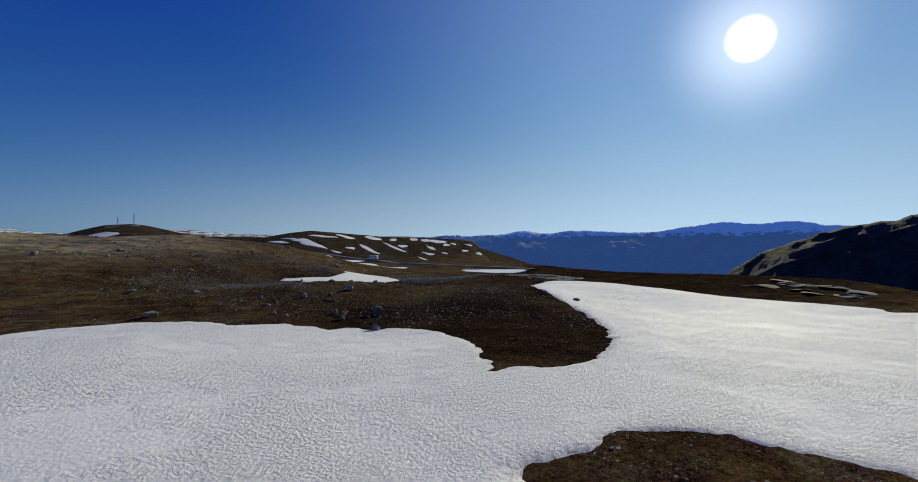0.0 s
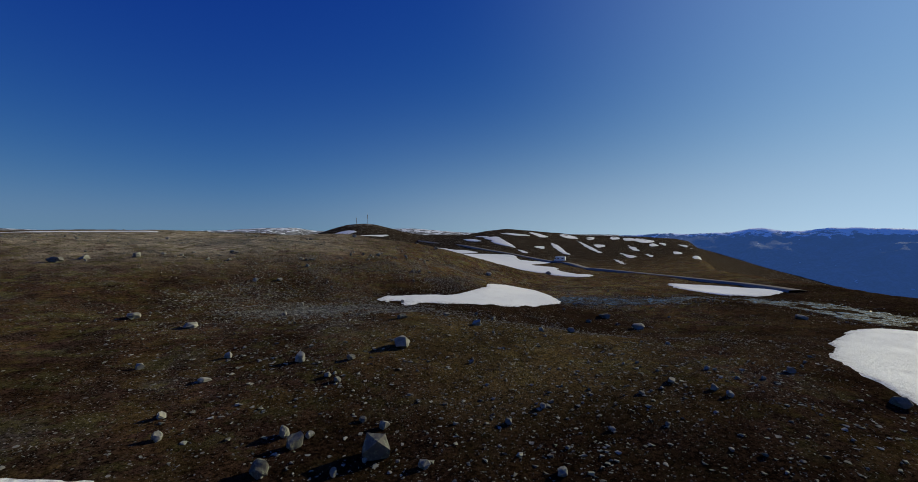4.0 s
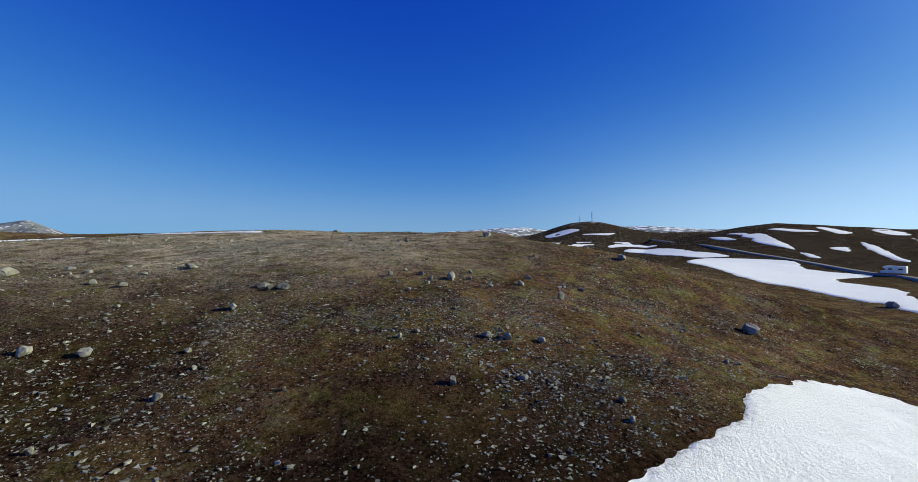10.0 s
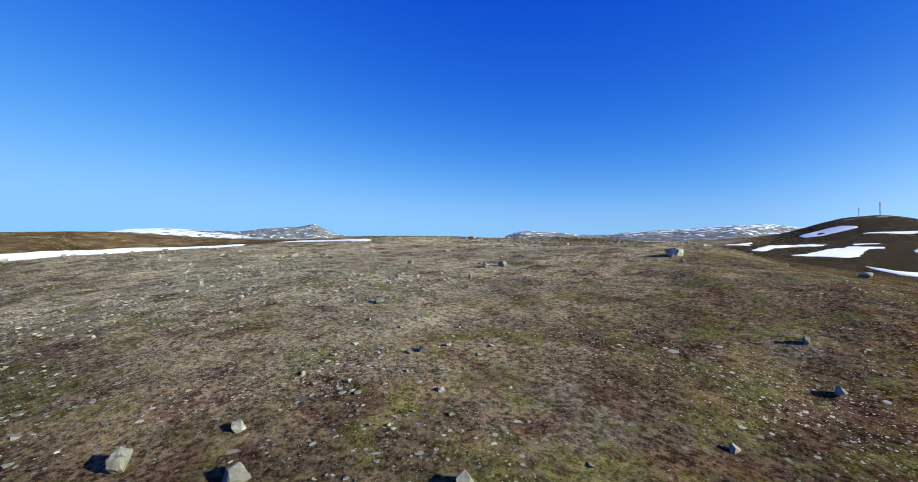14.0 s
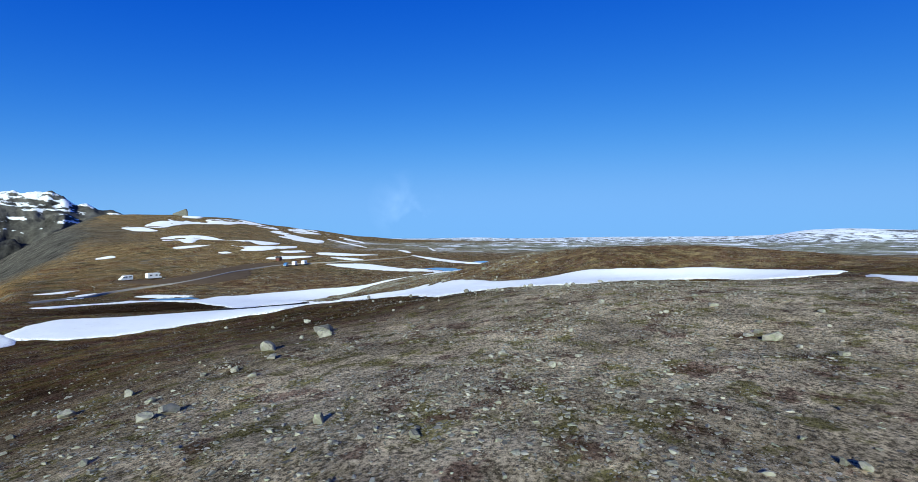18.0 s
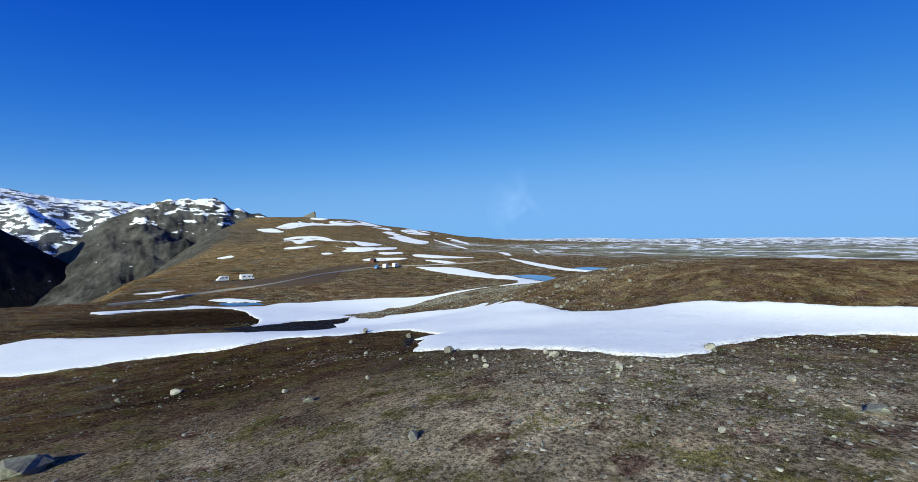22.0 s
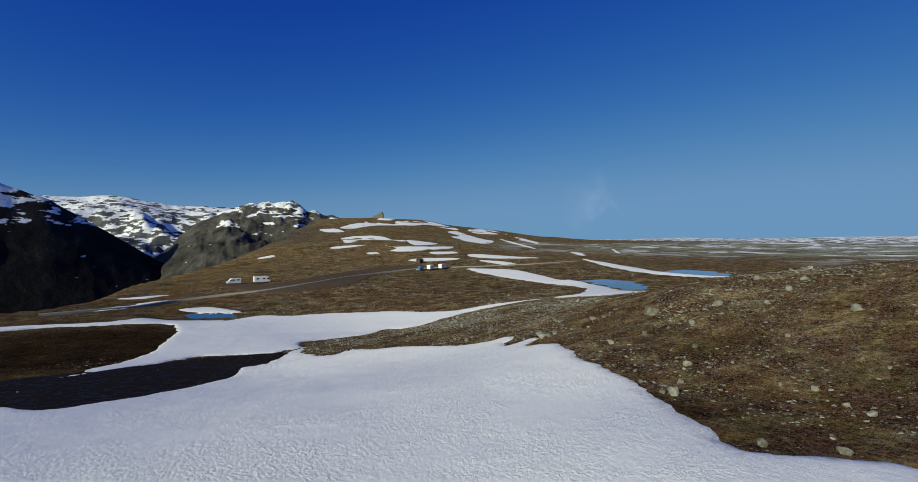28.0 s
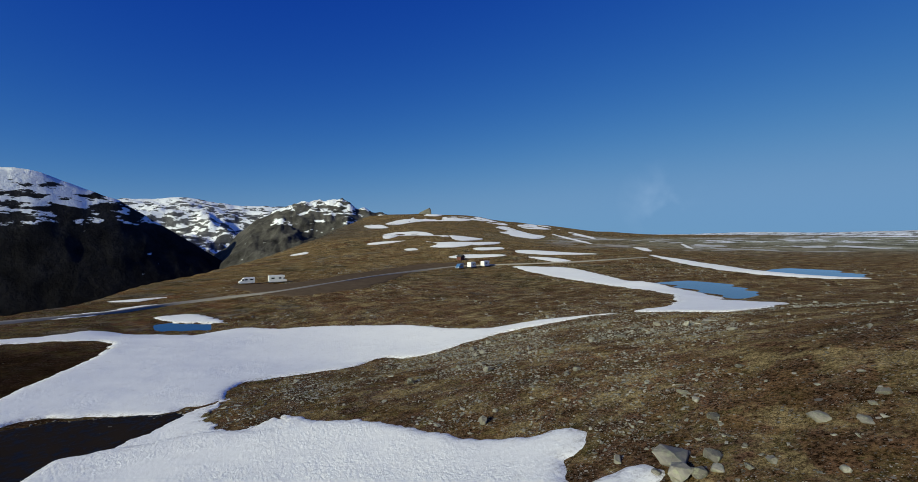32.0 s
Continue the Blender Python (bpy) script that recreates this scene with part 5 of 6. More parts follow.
snow("snow_field", "long white snow field beside the gravel road", ["road_field"], (), 0.6, 0.2, 0.9, 0.0, 1.5)
snow("snow_field", "white snow field above a bend of the gravel road", ["road_upper"], (), 0.9, 0.25, 1.4, 0.0, 1.5)
snow("snow_field", "broad white snow field filling a shallow valley", ["west_main", "west_mouth"], ["west_bare"], 0.3, 0.2, 0.42, 0.0)
snow("snow_field", "flat white snow field below a stony brown ridge", ["west_upper"], (), 0.3, 0.2, 0.45, 0.0)
snow("snow_patch", "narrow white strip of snow behind the crown of the plateau", ["crown_strip"], (), 0.3, 0.1, 0.5)
snow("snow_patch", "thin broken snow between stones and meltwater", ["west_bridge"], (), 0.18, 0.12, 0.9)
snow("snow_patch", "thin strip of white snow beside a dark knoll", ["west_left"], (), 0.5, 0.2, 0.9)
snow("snow_patch", "strip of white snow along the gravel road", ["road_strip"], (), 0.5, 0.2, 0.8)
snow("snow_patch", "small white snow drift beside meltwater", ["road_drift"], (), 0.35, 0.2, 0.8)
snow("snow_field", "white snow tongue reaching into a small lake", ["pond_snow"], (), 0.5, 0.2, 1.0, 0.0, 1.5)
snow("snow_field", "long white snow bank along a lake shore", ["lake_snow"], (), 0.6, 0.2, 0.9, 0.0, 1.5)
for key in sorted(k for k in SNOW_PLAN if k.startswith(("hill_", "north_"))):
    snow("snow_patch", "far white snow patch on a brown hillside", [key], (), 1.3, 0.3, 1.3, 0.0, 2.0)
for key in sorted(k for k in SNOW_PLAN if k.startswith("speck_")):
    snow("snow_patch", "small white streak of snow in a gully of a dark hill", [key], (), 1.2, 0.2, 1.0, 0.0, 1.5)

ROAD = plain_material("gravel_road", (0.32, 0.29, 0.255), 0.95, 0.0, 0.35, 0.8)
YARD = plain_material("packed_gravel", (0.150, 0.108, 0.074), 0.95, 0.0, 0.6, 0.35)
WATER = water_material("lake_water", (0.015, 0.03, 0.06))
MELT = water_material("meltwater", (0.012, 0.016, 0.026), 0.25, 0.32, True)
MUD = water_material("wet_mud", (0.007, 0.008, 0.010), 0.6, 0.1, True)


def water(name, label, key, depth, cell, ragged, lift=0.0):
    ob = ground_sheet(name, {"lake": WATER, "meltwater": MELT, "mud": MUD}[name], [SNOW_PLAN[key]], (), cell, depth, ragged, 0.0, 1.5, lift)
    return tagged(ob, label, "water", kind="structure")


def still_water(name, label, key, mat):
    """A level sheet of water in its hollow."""
    q = np.array(SNOW_PLAN[key])
    lo, hi = q.min(0) - 4, q.max(0) + 4
    xs, ys = np.arange(lo[0], hi[0], 0.5), np.arange(lo[1], hi[1], 0.5)
    gx, gy = np.meshgrid(xs, ys)
    d = depth_inside(gx, gy, SNOW_PLAN[key])
    ob = grid_object(name, xs, ys, np.full(gx.shape, LAKE_LEVELS[key] - 0.15), mat, d > -1.5)
    return tagged(ob, label, "water", kind="structure")


still_water("lake", "small blue mountain lake beside a snow tongue", "lake_near", WATER)
still_water("meltwater", "blue meltwater pool below a snow drift", "melt_pond", WATER)
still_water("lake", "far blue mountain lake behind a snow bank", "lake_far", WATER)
water("mud", "dark wet mud and meltwater between two snow fields", "melt_strip", 0.10, 0.4, 0.7, 0.05)
water("mud", "dark wet mud at the foot of the snow", "melt_edge", 0.1, 0.3, 0.3, 0.05)
water("meltwater", "shallow stony brook with blue meltwater", "melt_start", 0.06, 0.3, 1.7, -0.04)
water("meltwater", "blue meltwater trickling between stones", "melt_hollow", 0.07, 0.3, 1.5, -0.02)


def ribbon(name, label, points, width, raise_by):
    """A road along a line of points, with a cambered top and shoulders."""
    p = np.array(points, float)
    t = np.linspace(0, len(p) - 1, 8 * (len(p) - 1) + 1)
    i = np.clip(t.astype(int), 0, len(p) - 2)
    ext = np.vstack([2 * p[0] - p[1], p, 2 * p[-1] - p[-2]])
    a, b, c, d = ext[i], ext[i + 1], ext[i + 2], ext[i + 3]
    s = (t - i)[:, None]
    q = 0.5 * (2 * b + (c - a) * s + (2 * a - 5 * b + 4 * c - d) * s ** 2 + (3 * b - a - 3 * c + d) * s ** 3)
    tan = np.gradient(q, axis=0)
    tan /= np.linalg.norm(tan, axis=1)[:, None] + 1e-9
    side = np.stack([-tan[:, 1], tan[:, 0]], 1)
    z0 = lie_of_sheet(q[:, 0], q[:, 1])
    z0 = np.convolve(np.pad(z0, 6, "edge"), np.ones(13) / 13, "valid")
    verts = []
    for off, dz in ((-0.9, -1.6), (-0.55, 0.0), (-0.2, 0.12), (0.2, 0.12), (0.55, 0.0), (0.9, -1.6)):
        v = q + side * off * width
        verts.append(np.column_stack([v, z0 + raise_by + dz]))
    verts = np.stack(verts, 1)
    n, m = verts.shape[:2]
    k = np.arange(n * m).reshape(n, m)
    faces = np.stack([k[:-1, :-1], k[1:, :-1], k[1:, 1:], k[:-1, 1:]], 2).reshape(-1, 4)
    return tagged(array_object(name, verts.reshape(-1, 3), faces, ROAD), label, "road", kind="structure")


ribbon("road", "narrow grey gravel mountain road", SNOW_PLAN["road_south"], 1.9, 0.40)
ribbon("road", "grey gravel road winding towards the hill", SNOW_PLAN["road_north"], 3.4, 0.35)
tagged(ground_sheet("gravel_yard", YARD, [SNOW_PLAN["yard"]], (), 0.7, 0.15, 2.2, 0.0, 2.0, 0.02), "flat grey gravel parking place beside the road", "parking", kind="structure")


# ---------------------------------------------------------------- mountains
def mountain(label, middle, distance, crest, foot, mat, depth=0.35, rough=0.10, seed=3, fine=0.02):
    """A mountain side: crest as (bearing, degrees above the eye) round the middle point, at one distance."""
    cr = np.array(crest, float)
    b = np.linspace(cr[0, 0], cr[-1, 0], 220)
    e = np.interp(b, cr[:, 0], cr[:, 1])
    e = np.convolve(np.pad(e, 2, "edge"), np.ones(5) / 5, "valid")
    v = np.linspace(-1, 0.6, 64)
    bb, vv = np.meshgrid(b, v)
    top = 5 + distance * np.tan(np.radians(np.interp(bb, b, e)))
    dist = distance * (1 + depth * vv)
    x, y = middle[0] + dist * np.sin(np.radians(bb)), middle[1] + dist * np.cos(np.radians(bb))
    rise = np.where(vv < 0, (1 + vv) ** 0.8, 1 - 0.8 * vv)
    size = distance * 0.09
    gully = 1 - np.abs(fbm(x, y, size, 6, seed)) * 2.2
    tall = np.maximum(top - foot, 1)
    shape = np.where(vv < 0, np.minimum(1, -vv * 3.0), 0.4)
    z = foot + tall * (rise + rough * shape * (gully - 0.75)) + tall * fine * fbm(x, y, size * 0.2, 4, seed + 9)
    k = np.arange(b.size * v.size).reshape(v.size, b.size)
    faces = np.stack([k[:-1, :-1], k[:-1, 1:], k[1:, 1:], k[1:, :-1]], 2).reshape(-1, 4)
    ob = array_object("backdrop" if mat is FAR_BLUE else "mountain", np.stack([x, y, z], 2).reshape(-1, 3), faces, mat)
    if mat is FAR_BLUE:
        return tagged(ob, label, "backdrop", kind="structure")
    return tagged(ob, label, "mountain", "mountains round the plateau")


# blue of the distance haze is painted into base colour and emission
FAR_BLUE = mountain_material("hazy_fjord_mountain", (0.030, 0.045, 0.075), (0.05, 0.07, 0.11), (0.06, 0.08, 0.12), (15, 120), 0.675, 0.0055, 0.44, (0.024, 0.066, 0.205))
FAR_SNOWY = mountain_material("snowy_mountain", (0.12, 0.12, 0.12), (0.21, 0.205, 0.20), (0.20, 0.205, 0.215), (-10, 110), 0.635, 0.0060, 0.16)
FAR_PLAIN = mountain_material("far_plateau", (0.11, 0.105, 0.075), (0.19, 0.18, 0.14), (0.17, 0.165, 0.15), (-40, 60), 0.57, 0.0070, 0.16)
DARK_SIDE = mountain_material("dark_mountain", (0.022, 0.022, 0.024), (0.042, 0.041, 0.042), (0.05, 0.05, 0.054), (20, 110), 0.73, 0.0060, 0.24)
# low colours near black: shade of the unlit face put into the base
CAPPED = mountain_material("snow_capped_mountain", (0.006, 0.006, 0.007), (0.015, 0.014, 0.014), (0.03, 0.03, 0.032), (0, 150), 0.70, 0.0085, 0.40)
GREY_FELL = mountain_material("grey_cliff", (0.018, 0.0175, 0.017), (0.075, 0.071, 0.065), (0.085, 0.080, 0.070), (-20, 100), 0.695, 0.009, 0.19)
BARE_GREY = mountain_material("bare_grey_mountain", (0.11, 0.113, 0.12), (0.19, 0.195, 0.20), (0.175, 0.178, 0.185), (20, 110), 0.555, 0.0070, -0.07)

EYE = (-40.0, 20.0)
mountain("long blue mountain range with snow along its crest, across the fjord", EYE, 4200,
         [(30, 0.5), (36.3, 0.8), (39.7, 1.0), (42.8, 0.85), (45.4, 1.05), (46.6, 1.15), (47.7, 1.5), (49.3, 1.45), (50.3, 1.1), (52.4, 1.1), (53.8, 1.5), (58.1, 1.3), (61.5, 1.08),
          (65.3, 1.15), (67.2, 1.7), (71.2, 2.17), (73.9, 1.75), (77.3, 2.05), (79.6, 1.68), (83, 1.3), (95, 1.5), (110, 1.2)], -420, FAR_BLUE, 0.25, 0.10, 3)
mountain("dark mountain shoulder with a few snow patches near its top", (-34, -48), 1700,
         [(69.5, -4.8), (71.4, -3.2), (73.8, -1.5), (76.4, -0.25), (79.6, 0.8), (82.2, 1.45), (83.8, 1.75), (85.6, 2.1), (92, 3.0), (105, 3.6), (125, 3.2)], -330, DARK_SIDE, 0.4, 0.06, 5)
mountain("far snow-streaked mountains behind the masts", EYE, 4100,
         [(-36, 0.4), (-33.9, 1.05), (-30.1, 0.9), (-26.3, 0.5), (-23.3, 0.5), (-21.1, 0.8), (-17.6, 1.0), (-13.5, 1.2), (-10.3, 1.5),
          (-6.6, 1.55), (-4.9, 1.2), (0, 1.0), (4.8, 1.55), (7.4, 1.6), (9.6, 1.45), (14, 1.1), (22, 0.9), (34, 0.8)], -60, FAR_SNOWY, 0.3, 0.12, 7)
mountain("grey pointed mountain with snow gullies", EYE, 4000,
         [(-82, 0.3), (-80, 0.62), (-76.2, 1.1), (-73, 1.0), (-70.5, 1.0), (-68.9, 0.9), (-65.5, 1.35), (-62.1, 1.55), (-60.3, 1.95), (-59.2, 1.4),
          (-57.5, 0.65), (-55, 0.3), (-50, 0.2)], -60, BARE_GREY, 0.25, 0.12, 11)
mountain("far pale plateau streaked with snow", EYE, 4300,
         [(-140, 0.15), (-128, 0.28), (-122, 0.3), (-115.6, 0.45), (-110.3, 0.3), (-101.6, 0.45), (-96.2, 0.5), (-91.8, 0.5), (-86.6, 0.5),
          (-82, 0.6), (-79.6, 1.1), (-76.2, 1.25), (-70, 0.9), (-66, 0.4)], -50, FAR_PLAIN, 0.55, 0.10, 13)
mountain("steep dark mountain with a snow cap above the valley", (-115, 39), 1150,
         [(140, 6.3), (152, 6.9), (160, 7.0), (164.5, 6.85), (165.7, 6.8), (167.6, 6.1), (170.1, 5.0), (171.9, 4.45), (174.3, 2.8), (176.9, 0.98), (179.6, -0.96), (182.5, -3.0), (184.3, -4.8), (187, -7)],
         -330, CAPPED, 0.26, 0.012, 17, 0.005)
mountain("distant rocky mountain covered with bright snow", (-115, 39), 2700,
         [(160, 3.0), (168.4, 3.9), (172.4, 4.4), (174.8, 4.5), (178, 4.84), (180.7, 4.3), (183.7, 3.95), (188.1, 4.05), (191.4, 3.2), (199, 2.6), (206, 1.5)],
         -200, mountain_material("snow_mountain", (0.045, 0.045, 0.045), (0.09, 0.09, 0.09), (0.11, 0.11, 0.115), (-150, 190), 0.60, 0.0075, 0.14), 0.4, 0.16, 19)
mountain("rounded grey mountain with bare cliffs and snow on its top", (-115, 39), 1250,
         [(176, -5.6), (178.5, -3.6), (180.1, -2.3), (181.6, -1.0), (183.1, 0.5), (184.9, 2.1), (186.8, 3.3), (188.1, 4.0), (190.1, 4.45), (192.8, 4.75), (194.9, 4.85), (197, 4.1),
          (200, 3.35), (201.4, 2.8), (204.4, 1.8), (209, 0.6)], -170, GREY_FELL, 0.35, 0.13, 29, 0.045)


# ---------------------------------------------------------------- rocks
def hull_mesh(name, seed, points, size=(1, 1, 1), flat=0.75):
    """An angular stone, one unit wide, standing on z = 0."""
    rng = random.Random(seed)
    bm = bmesh.new()
    for _ in range(points):
        v = Vector((rng.gauss(0, 1), rng.gauss(0, 1), rng.gauss(0, 1))).normalized() * rng.uniform(0.82, 1.0)
        v = Vector((max(-0.80, min(0.86, v.x)), max(-0.84, min(0.78, v.y)), max(-0.7, min(0.82, v.z))))
        bm.verts.new((v.x * 0.5 * size[0], v.y * 0.5 * size[1], v.z * 0.5 * size[2] * flat))
    hull = bmesh.ops.convex_hull(bm, input=bm.verts)
    bmesh.ops.delete(bm, geom=[g for g in hull["geom_interior"] if isinstance(g, bmesh.types.BMVert)], context="VERTS")
    low = min(v.co.z for v in bm.verts)
    for v in bm.verts:
        v.co.z -= low
    bmesh.ops.triangulate(bm, faces=bm.faces)
    me = bpy.data.meshes.new(name)
    bm.to_mesh(me)
    bm.free()
    me.materials.append(ROCK)
    return me


def boulder_mesh(seed):
    """A weathered block: an angular hull with broken, uneven faces and worn edges."""
    me = hull_mesh("boulder", seed, 16, (1.0, 0.85 + 0.05 * (seed % 4), 1.0), 0.8)
    bm = bmesh.new()
    bm.from_mesh(me)
    bmesh.ops.subdivide_edges(bm, edges=bm.edges[:], cuts=2, use_grid_fill=True, smooth=0.0)
    bmesh.ops.triangulate(bm, faces=bm.faces)
    for v in bm.verts:
        p = v.co * 3.1 + Vector((seed * 1.7, 0, 0))
        v.co += v.normal * (0.05 * noise.noise(p) + 0.03 * noise.noise(p * 2.9))
    bm.to_mesh(me)
    bm.free()
    me.materials.clear()
    me.materials.append(ROCK)
    return me


BOULDER_MESHES = [boulder_mesh(100 + k) for k in range(9)]
rng = random.Random(11)


def boulder(x, y, width, tall, name="boulder", label="grey lichen-covered boulder lying on the heath", group="boulders on the plateau"):
    me = BOULDER_MESHES[rng.randrange(len(BOULDER_MESHES))]
    ob = new(name, me)
    sink = 0.16 * tall
    high = max(v.co.z for v in me.vertices)
    z = float(ground_height(np.array([x]), np.array([y]))[0]) - sink
    ob.matrix_world = pose(x, y, z, rng.uniform(-7, 7), rng.uniform(-7, 7), rng.uniform(0, 360)) @ Matrix.Diagonal(
        (width * 1.1, width * rng.uniform(0.85, 1.15), (tall + sink) * 1.1 / high, 1))
    return tagged(ob, label, "rock", group)


for spots, label in ((START_BOULDERS, "grey weathered boulder on dark peat"), (HOLLOW_BOULDERS, "grey boulder on dry yellow grass"),
                     (HILL_BOULDERS, "pale angular boulder on a gravelly slope"), (CREST_BOULDERS, "pale grey boulder on dry lichen heath"),
                     (PLATEAU_BOULDERS, "flat grey boulder among lichen and dry grass"), (SLOPE_BOULDERS, "grey lichened boulder on a brown slope"),
                     (VALLEY_BOULDERS, "grey boulder on a brown slope above the snow"),
                     (OUTCROP_BOULDERS, "broken grey block with yellow lichen on stony ground"), (OTHER_BOULDERS, "grey boulder half sunk in the heath")):
    for x, y, width, tall in spots:
        boulder(x, y, width, tall, label=label)

# pale slabs of bare rock beyond the first snow field
centre = np.mean(np.array(SNOW_PLAN["slabs"]), axis=0)
for k in range(18):
    p = SNOW_PLAN["slabs"][k % len(SNOW_PLAN["slabs"])]
    x, y = centre[0] + (p[0] - centre[0]) * rng.uniform(0.2, 1.0), centre[1] + (p[1] - centre[1]) * rng.uniform(0.2, 1.0)
    boulder(x, y, rng.uniform(2.5, 6.5), rng.uniform(0.12, 0.35), "rock_slab", "low pale slab of bare bedrock", "bedrock slabs")

# a rock tooth on the crest of the southern hill
away = np.arange(300.0, 1400.0, 10.0)
crest_x, crest_y = -91 + away * math.sin(radians(-154.1)), 64 + away * math.cos(radians(-154.1))
k = int(np.argmax((ground_height(crest_x, crest_y) - 5) / away))
size = 0.032 * away[k]
tooth = bmesh.new()
for u, v, z in ((-0.5, -0.2, -0.2), (-0.5, 0.2, -0.2), (0.5, -0.25, -0.2), (0.5, 0.25, -0.2), (-0.3, 0.0, 0.10), (0.0, -0.12, 0.17), (0.05, 0.12, 0.19),
                (0.33, -0.08, 0.40), (0.40, 0.06, 0.42), (0.47, -0.05, 0.28), (0.49, 0.1, 0.1)):
    tooth.verts.new((u * size, v * size, z * size))
bmesh.ops.convex_hull(tooth, input=tooth.verts)
tooth_mesh = bpy.data.meshes.new("rock_outcrop")
tooth.to_mesh(tooth_mesh)
tooth.free()
tooth_mesh.materials.append(ROCK)
outcrop = new("rock_outcrop", tooth_mesh)
outcrop.matrix_world = pose(crest_x[k], crest_y[k], float(ground_height(crest_x[k], crest_y[k])[0]), 0, 0, 153.6)
tagged(outcrop, "grey wedge of bare rock on the crest of a hill", "rock", "bedrock crags")

WALK = np.array([(m.translation.x, m.translation.y) for _, m in PATH])
ALL_SNOW = [SNOW_PLAN[k] for k in ("lake_near", "lake_far", "melt_pond", "lake_snow", "yard", "start_field", "hollow_patch", "edge_patch", "west_main", "west_mouth", "crown_strip", "west_upper", "west_left", "pond_snow", "road_drift")]


g = np.random.default_rng(3)
SLOPE = np.column_stack([g.uniform(-205, -118, 400), g.uniform(-35, 62, 400)])
RIDGE = np.column_stack([g.uniform(-178, -118, 400), g.uniform(-28, 18, 400)])
RIB = np.column_stack([g.uniform(-125, -90, 200), g.uniform(-22, 22, 200)])


VALLEY = np.column_stack([g.uniform(-330, -110, 900), g.uniform(-190, 5, 900)])
GRAVEL = np.array([(-14, 33), (-17, 28), (-11, 38), (8, 53), (10, 57), (-3, 62), (-13, 57), (2, 66)])
STONE_FIELD = np.array([(0.6, 59.0), (2.3, 58.6), (3.6, 61.8), (5.2, 61.3), (6.5, 63.5), (7.9, 62.5), (10.1, 67.8), (12.6, 74.4), (13.3, 70.6), (4.2, 57.8), (2.1, 55.8), (7.1, 59.0), (10.4, 62.2), (13.8, 66.3), (18.4, 79.0)])
SCREE = np.array([(-36, 46), (-32, 47), (-28, 39), (-25, 40), (-22, 42), (-21, 34), (-17, 34), (-15, 36), (-13, 38), (-13, 28), (-10, 29), (-7, 30), (-7, 32)])
BROW = np.column_stack([g.uniform(-88, -22, 500), g.uniform(44, 88, 500)])
CROWN = np.column_stack([g.uniform(-25, 22, 400), g.uniform(58, 100, 400)])
RISE_STONES = np.column_stack([g.uniform(-178, -119, 400), g.uniform(-20, 40, 400)])
strip = np.array(SNOW_PLAN["melt_strip"])
MUD_STONES = strip.mean(0) + (strip[g.integers(0, len(strip), 300)] - strip.mean(0)) * np.sqrt(g.random((300, 1)))
FAR_BROW = np.column_stack([g.uniform(-72, -6, 300), g.uniform(112, 165, 300)])
PLATES = np.column_stack([g.uniform(7, 16, 60), g.uniform(66, 80, 60)])


def scatter(count, reach, seed, power, about=WALK):
    """Places near the line of flight or other spots, off the snow, denser where the ground is stony."""
    g = np.random.default_rng(seed)
    at = about[g.integers(0, len(about), count)] + reach * g.normal(0, 1, (count, 2))
    stony = 0.42 + 1.1 * fbm(at[:, 0], at[:, 1], 22, 4, 61) + 0.9 * fbm(at[:, 0], at[:, 1], 5, 3, 62)
    ok = g.random(count) < np.clip(stony, 0.04, 1) ** power
    d = depth_within(at[:, 0], at[:, 1], ALL_SNOW, [SNOW_PLAN["start_bare"], SNOW_PLAN["west_bare"]])
    return at[ok & (d < -0.4)], g


spots, g = scatter(950, 24, 5, 1.0)
for x, y in spots[:150]:
    width = float(0.30 + 0.35 * g.random() ** 3)
    boulder(x, y, width, width * float(g.uniform(0.35, 0.65)), "stone", "grey angular stone half sunk in the ground", "loose stones")
spots, g = scatter(300, 6, 6, 1.0, SLOPE)
for x, y in spots[:70]:
    width = float(0.45 + 0.7 * g.random() ** 2)
    boulder(x, y, width, width * float(g.uniform(0.35, 0.6)), "stone", "pale stone on a brown slope above the snow", "stones on the slope")

SMALL = []
for k in range(8):
    me = hull_mesh("stone", 300 + k, 8, (1.0, 0.85, 0.8), 0.62)
    co = np.array([v.co[:] for v in me.vertices])
    SMALL.append((co, np.array([p.vertices[:] for p in me.polygons])))
    bpy.data.meshes.remove(me)


CHIPS = []
for k in range(6):
    me = hull_mesh("chip", 400 + k, 6, (1.0, 0.8, 0.9), 0.6)
    CHIPS.append((np.array([v.co[:] for v in me.vertices]), np.array([p.vertices[:] for p in me.polygons])))
    bpy.data.meshes.remove(me)


